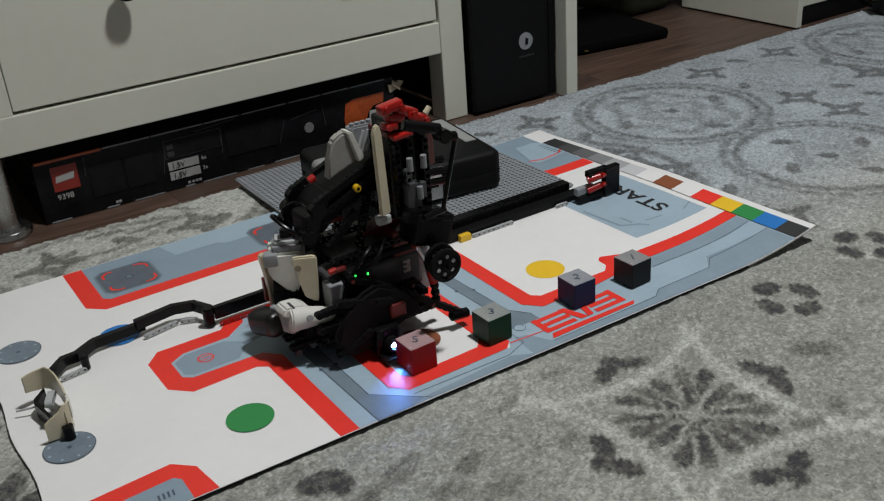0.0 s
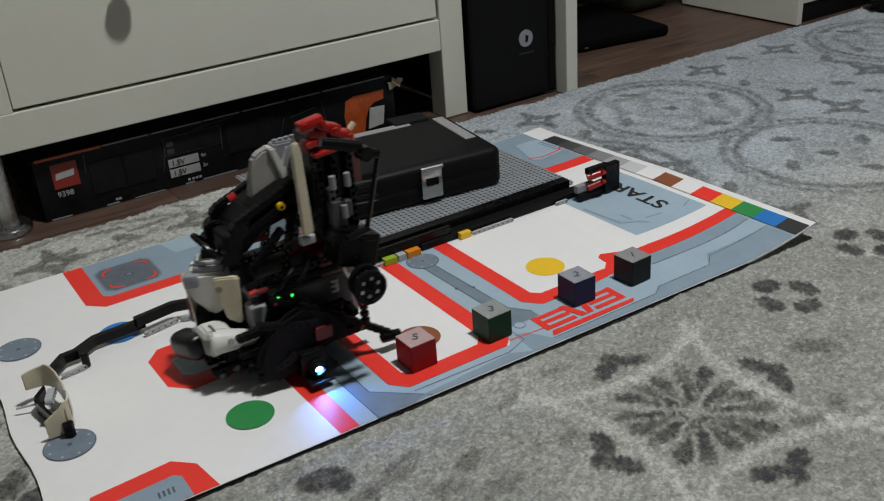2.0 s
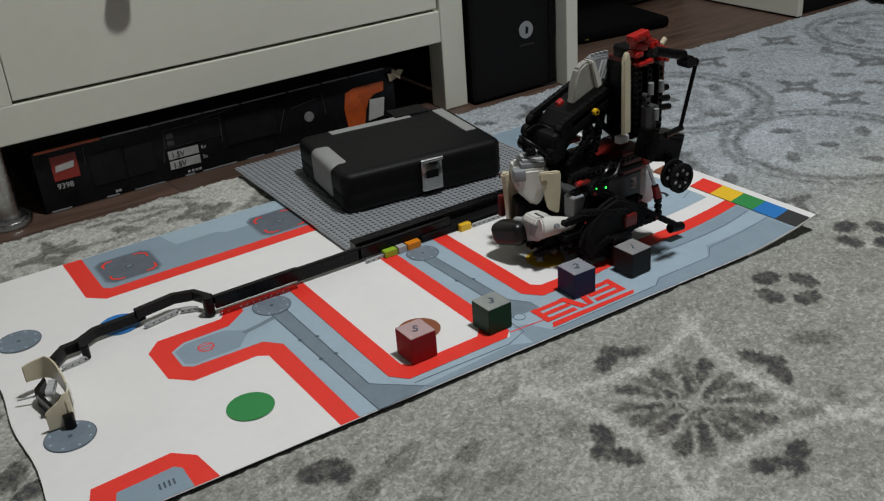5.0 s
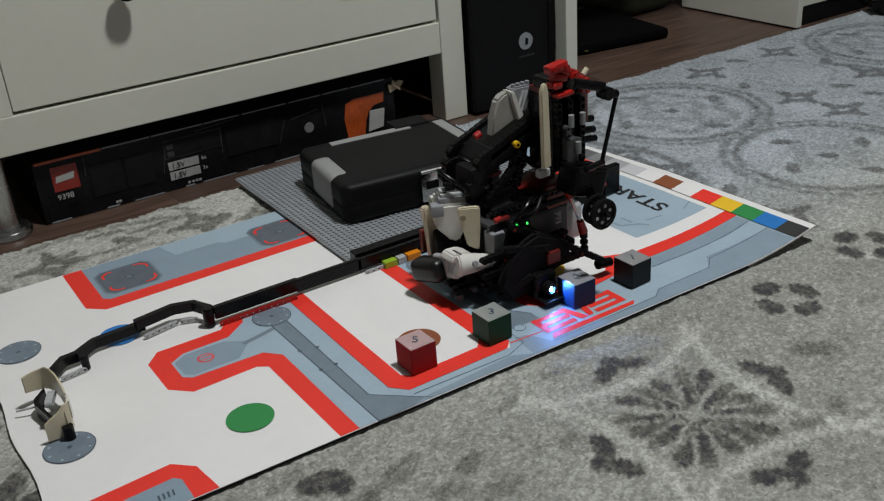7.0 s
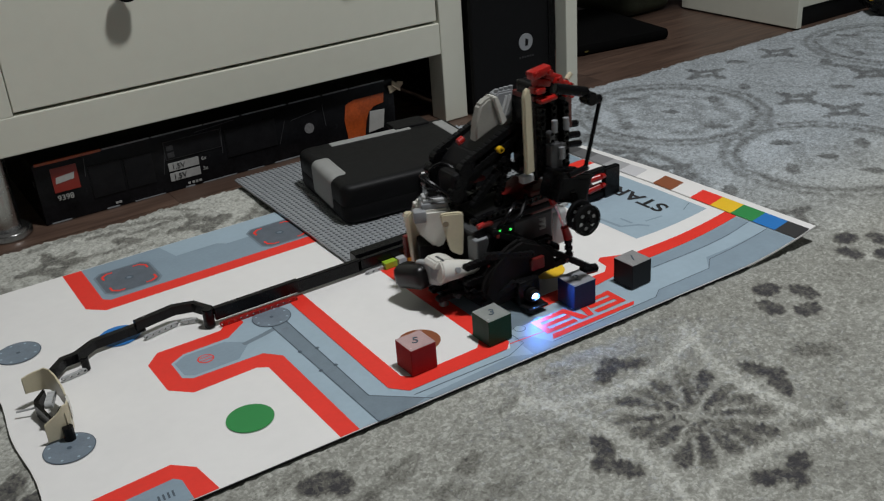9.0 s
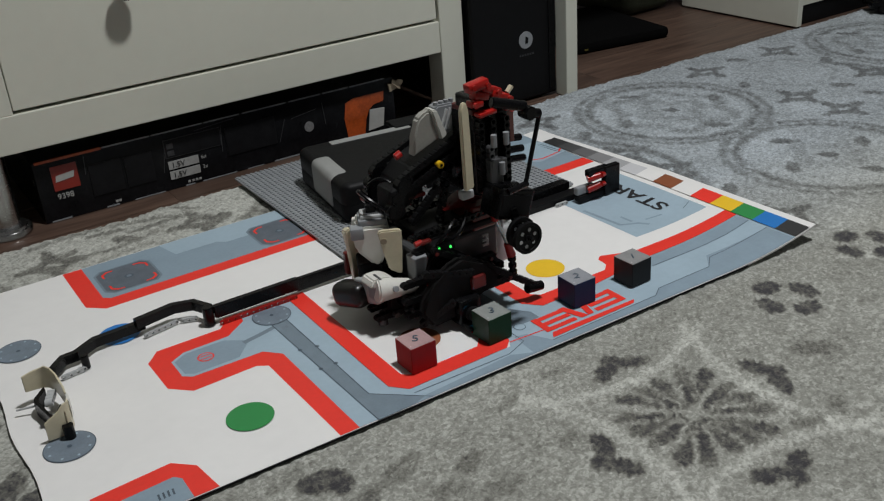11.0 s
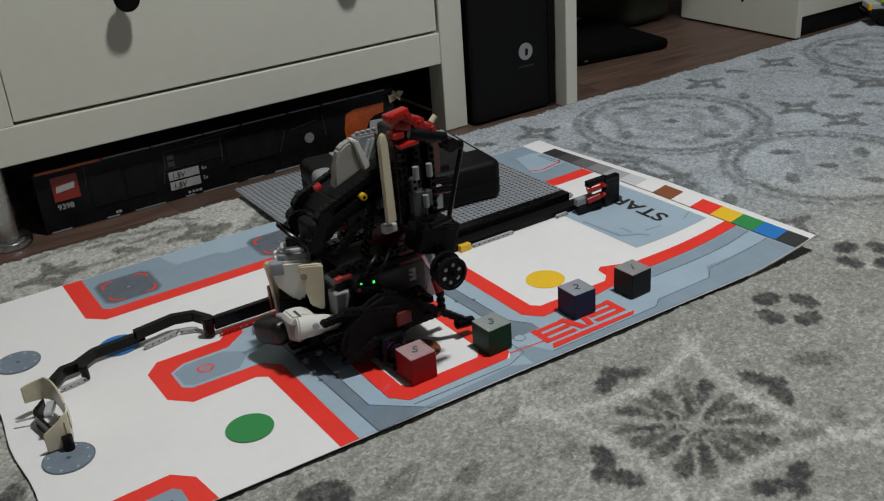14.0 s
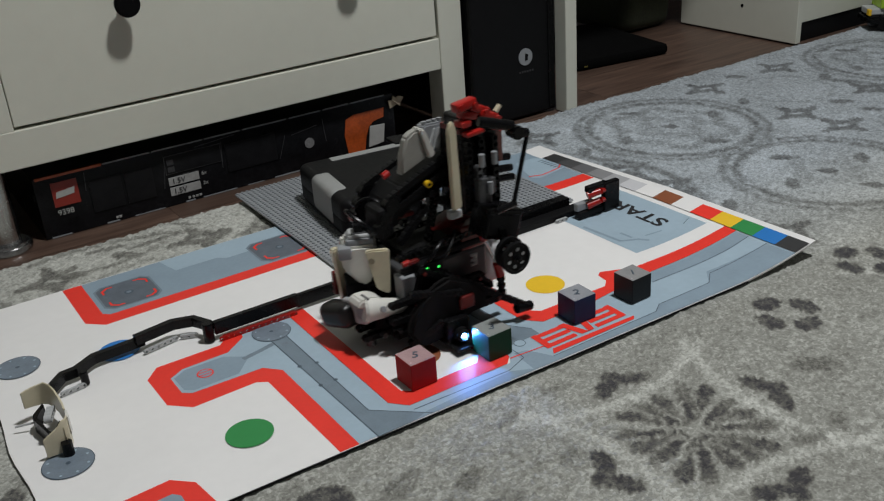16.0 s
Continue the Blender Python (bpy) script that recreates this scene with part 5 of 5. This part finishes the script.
    P("red_foot", rod(bmesh.new(), l4 + Vector((-.008, 0, -.002)), l4, .0042, 12), DKRED, lk)
    off[0] = Vector((-.001, .028, -.002))
    # ---- tower: slanted motor on black beams
    for y in (-.198, -.142):
        BB("slanted_beam", (.090, y, .122), (.114, y, .168), BLKM)
        BB("slanted_beam", (.100, y, .150), (.186, y, .186), BLKM)
        BB("slanted_beam", (.104, y, .168), (.200, y, .206), BLKM)
        BB("upright_beam", (.150, y, .108), (.166, y, .166), BLK)
        BB("upright_beam", (.188, y, .106), (.196, y, .190), BLK)
        BB("brace_beam", (.112, y, .112), (.150, y, .146), BLKM)
        BB("brace_beam", (.158, y, .160), (.206, y, .118), BLKM)
        for x, z in ((.090, .134), (.096, .148), (.104, .160)):
            P("joint_disc", rod(bmesh.new(), (x, y - .006, z), (x, y + .006, z), .0095, 16, bevel=.001), BLK)
    P("tower_core", prism(bmesh.new(), [(.093, .130), (.104, .160), (.122, .176), (.192, .203), (.199, .168), (.168, .158), (.132, .152), (.112, .130)], .046, pose(0, -.194, 0), .002), BLKM)
    off[0] = Vector((-.007, .030, .004))
    P("yellow_bush", rod(bmesh.new(), (.158, -.208, .168), (.158, -.200, .168), .0042, 14, bevel=.0006), YELP, None, "yellow axle bush")
    P("black_bush", rod(bmesh.new(), (.158, -.209, .168), (.158, -.206, .168), .0018, 8), BLK)
    P("red_peg", rod(bmesh.new(), (.109, -.192, .186), (.116, -.192, .189), .0042, 12), REDP)
    P("red_strip", box(bmesh.new(), (.118, -.196, .132), (.142, -.188, .137), .001), DKRED)
    off[0] = Vector((0, 0, 0))
    # motor's side is greyed for shade, its edge strip whitened as a highlight
    warm = mat("shaded_motor_plastic", (.30, .295, .265), .4, var=.1, scale=60)
    tm = P("tower_motor", prism(bmesh.new(), [(.1232, .1843), (.1280, .2050), (.1336, .2259), (.1440, .2326), (.1515, .2328), (.1605, .1985)], .013, pose(0, -.165, 0), .0025), warm, None, "slanted motor with greyed shade side and white lit edge", True)
    P("motor_lit_edge", prism(bmesh.new(), [(.1490, .2345), (.1570, .2325), (.1690, .2010), (.1605, .1968)], .016, pose(0, -.168, 0), .0015), WHT, tm, "white strip painted as the lit edge", True)
    P("motor_end", prism(bmesh.new(), [(.1560, .2320), (.1600, .2360), (.1820, .2350), (.1875, .2310), (.1945, .2070), (.1700, .2005)], .016, pose(0, -.164, 0), .002), GREY, tm, "light grey ribbed motor end", True)
    for k in range(3):
        P("rib", box(bmesh.new(), (-.0014, -.0022, -.0125), (.0014, .001, .0125), .0005, pose(.1665 + k * .0052, -.1645, .2185, 0, 22, 0)), LGREY, tm)
    P("slot", box(bmesh.new(), (-.0035, -.001, -.008), (.0035, .001, .008), .0006, pose(.1855, -.1645, .2205, 0, 18, 0)), BLK, tm)
    P("slot", box(bmesh.new(), (-.0065, -.001, -.003), (.0065, .001, .003), .0006, pose(.1855, -.1648, .2205, 0, 18, 0)), BLK, tm)
    for k in range(4):
        P("top_stud", rod(bmesh.new(), (.1615 + k * .0068, -.158, .2335), (.1615 + k * .0068, -.158, .2385), .0027, 10), GREY, tm)
    off[0] = Vector((-.039, -.018, .0225))
    # ---- tower: right-hand column
    P("cream_post", prism(bmesh.new(), [(.191, .131), (.190, .223), (.194, .231), (.198, .231), (.2005, .221), (.2025, .133)], .006, pose(0, -.206, 0), .0012), CREAM, None, "long cream upright bar", True)
    P("white_end", box(bmesh.new(), (.190, -.200, .118), (.206, -.190, .128), .002), LGREY)
    off[0] = Vector((-.030, -.025, .018))
    P("column_core", box(bmesh.new(), (.206, -.186, .120), (.252, -.140, .214), .003), BLK)
    for x in (.210, .226, .244):
        B("column_beam", 10, pose(x, -.191, .168, 0, 90, 0), BLK)
    B("grey_column", 6, pose(.218, -.197, .156, 0, 90, 0), SMOKE)
    P("dark_red_plate", box(bmesh.new(), (.246, -.183, .170), (.262, -.150, .214), .001), mat("red_tinted_clear", (.10, .03, .025), .2, var=.2), None, "dark red tinted plate")
    P("white_socket", box(bmesh.new(), (.226, -.198, .142), (.240, -.188, .160), .001), SMOKE)
    for z in (.172, .158, .146):
        P("side_peg", rod(bmesh.new(), (.250, -.172, z), (.284 - (z - .146) * .2, -.172, z - .004), .0042, 12, bevel=.001), BLK)
    # red cluster on top: stacked connectors
    off[0] = Vector((-.002, -.006, 0))
    rc = P("red_top", box(bmesh.new(), (.176, -.205, .232), (.222, -.165, .238), .001), DKRED, None, "stacked bright red connectors")

    def red(x0, x1, z0, z1, y0, dep, tilt=0):
        c = Vector(((x0 + x1) / 2, y0 + dep / 2, (z0 + z1) / 2))
        h = Vector(((x1 - x0) / 2, dep / 2, (z1 - z0) / 2))
        P("red_connector", box(bmesh.new(), -h, h, .002, Matrix.Translation(c) @ pose(0, 0, 0, 0, tilt, 0)), REDP, rc, "", True)
    red(.165, .1915, .2625, .2725, -.219, .013, -8)
    red(.186, .199, .2565, .2645, -.216, .014, 24)
    red(.199, .2165, .2455, .2535, -.214, .014, 26)
    red(.176, .195, .249, .258, -.214, .014, 10)
    red(.168, .185, .2435, .251, -.217, .012, 8)
    red(.177, .201, .2318, .2372, -.218, .012, -4)
    red(.1935, .2125, .250, .260, -.212, .016, 22)
    red(.211, .225, .2415, .249, -.210, .016, 20)
    red(.215, .229, .2305, .2365, -.214, .012, -6)
    red(.182, .190, .236, .262, -.204, .010)
    red(.200, .208, .236, .254, -.200, .012)
    for x, z in ((.171, .2675), (.189, .2665), (.172, .2475), (.219, .2335), (.203, .2555), (.218, .2455)):
        P("red_stud", rod(bmesh.new(), (x, -.2175, z), (x, -.221, z), .0030, 12), REDP, rc)
    P("black_hub", rod(bmesh.new(), (.202, -.212, .242), (.202, -.200, .242), .0085, 16), BLK, rc)
    P("black_core", box(bmesh.new(), (.176, -.203, .236), (.216, -.172, .252), .003), BLK, rc)
    P("cream_peg", rod(bmesh.new(), (.224, -.205, .248), (.230, -.205, .254), .003, 10), CREAM, rc)
    for x, z in ((.1883, .2059), (.2049, .2052), (.198, .172)):
        P("grey_peg", rod(bmesh.new(), (x, -.226, z - .007), (x, -.226, z + .007), .0034, 12), GREY)
    P("grey_inset", box(bmesh.new(), (.184, -.224, .154), (.201, -.214, .183), .001), SMOKE)
    # side arm
    off[0] = Vector((-.088, -.094, .041))
    ar = P("side_arm", rod(bmesh.new(), (.256, -.162, .218), (.294, -.170, .207), .0058, 14, bevel=.001), BLK, None, "black crank arm with thin rod", True)
    P("arm_joint", rod(bmesh.new(), (.296, -.178, .200), (.296, -.162, .200), .0075, 18, bevel=.001), BLK, ar, "", True)
    P("arm_end", rod(bmesh.new(), (.296, -.172, .199), (.311, -.172, .196), .0052, 14, bevel=.001), BLK, ar, "", True)
    P("thin_rod", rod(bmesh.new(), (.311, -.172, .196), (.290, -.172, .122), .0025, 10), BLK, ar)
    P("rod_foot", rod(bmesh.new(), (.292, -.172, .121), (.266, -.172, .118), .0036, 10), BLK, ar)
    off[0] = Vector((-.053, -.062, .0345))
    # tilted black block and pulley on its strut
    P("tilted_block", box(bmesh.new(), (-.024, -.017, -.017), (.022, .017, .018), .002, pose(.250, -.176, .100, 0, 16, 0)), BLK, None, "black tilted block")
    P("block_face", box(bmesh.new(), (-.022, -.019, -.012), (.018, -.016, .012), .001, pose(.250, -.176, .100, 0, 16, 0)), BLKM)
    off[0] = Vector((-.072, -.078, .0495))
    BB("strut", (.262, -.176, .084), (.262, -.192, .058), BLK)
    for k, y in enumerate((-.206, -.190)):
        c = Vector((.262 + k * .003, y, .057))
        wbm = bmesh.new()
        n = 32
        prof = ((.0182, 0), (.0182, .005), (.0150, .005), (.0142, .0025), (.0150, 0))
        rings = [[wbm.verts.new((c.x + r * math.cos(2 * math.pi * i / n), c.y + yy, c.z + r * math.sin(2 * math.pi * i / n))) for r, yy in prof] for i in range(n)]
        for i in range(n):
            for j in range(len(prof)):
                wbm.faces.new((rings[i][j], rings[(i + 1) % n][j], rings[(i + 1) % n][(j + 1) % 5], rings[i][(j + 1) % 5]))
        wh = P("pulley", wbm, BLKM, None, "black spoked pulley wheel", True)
        P("pulley_disc", rod(bmesh.new(), (c.x, c.y + .0015, c.z), (c.x, c.y + .0035, c.z), .0148, 28), BLKM, wh)
        P("pulley_hub", rod(bmesh.new(), (c.x, c.y - .001, c.z), (c.x, c.y + .006, c.z), .0045, 14), BLK, wh)
        for q in range(6):
            a = q * math.pi / 3 + .3
            P("pulley_hole", rod(bmesh.new(), (c.x + .0098 * math.cos(a), c.y + .0012, c.z + .0098 * math.sin(a)), (c.x + .0098 * math.cos(a), c.y + .0017, c.z + .0098 * math.sin(a)), .0022, 10), LGREY, wh)
    P("pulley_axle", rod(bmesh.new(), (.263, -.212, .057), (.263, -.180, .057), .0024, 10), BLK)
    off[0] = Vector((0, 0, 0))
    # cables
    for pts in (((.088, -.127, .127), (.072, -.130, .146), (.064, -.140, .152), (.072, -.160, .142), (.090, -.170, .126)),
                ((.088, -.124, .127), (.082, -.128, .150), (.094, -.140, .160), (.104, -.160, .150)),
                ((.112, -.205, .084), (.122, -.220, .108), (.142, -.212, .118), (.158, -.196, .108)),
                ((.120, -.214, .100), (.140, -.222, .106), (.160, -.210, .124))):
        P("cable", pipe(bmesh.new(), pts, .0024), BLK, None, "", True)
    # far-side bulk that closes the body
    P("far_frame", box(bmesh.new(), (.09, -.110, .040), (.215, -.098, .098), .003), BLK)
    P("tower_foot", box(bmesh.new(), (.084, -.176, .122), (.104, -.140, .158), .006), BLKM)
    return rb


ROBOT = robot()

# seconds, metres along the wall; it drifts a little away from the wall as it goes
PATH = ((0, -.207), (.5, -.209), (.8, -.203), (1, -.195), (1.25, -.205), (1.5, -.226), (1.8, -.258), (2, -.295), (2.2, -.312), (2.5, -.264), (2.75, -.217), (3, -.174), (3.5, -.092), (4, 0), (4.2, .036),
        (4.5, .086), (4.9, .114), (5.5, .118), (6.0, .110), (6.3, .088), (6.5, .062), (6.8, .016), (7, 0), (7.5, -.003), (8, -.005), (8.5, .008), (8.8, -.004), (9, -.023), (9.2, -.050), (9.5, -.088), (10, -.108), (10.8, -.106),
        (11.3, -.101), (11.5, -.112), (12, -.170), (12.3, -.203), (12.5, -.209), (13, -.209), (13.5, -.194), (14, -.200), (14.25, -.230), (14.5, -.267), (14.8, -.300), (15, -.301), (15.2, -.270), (15.5, -.205), (16, -.119))


def motions():
    walk(ROBOT, [(t, pose(x, -.058 * x, .003)) for t, x in PATH])


motions()
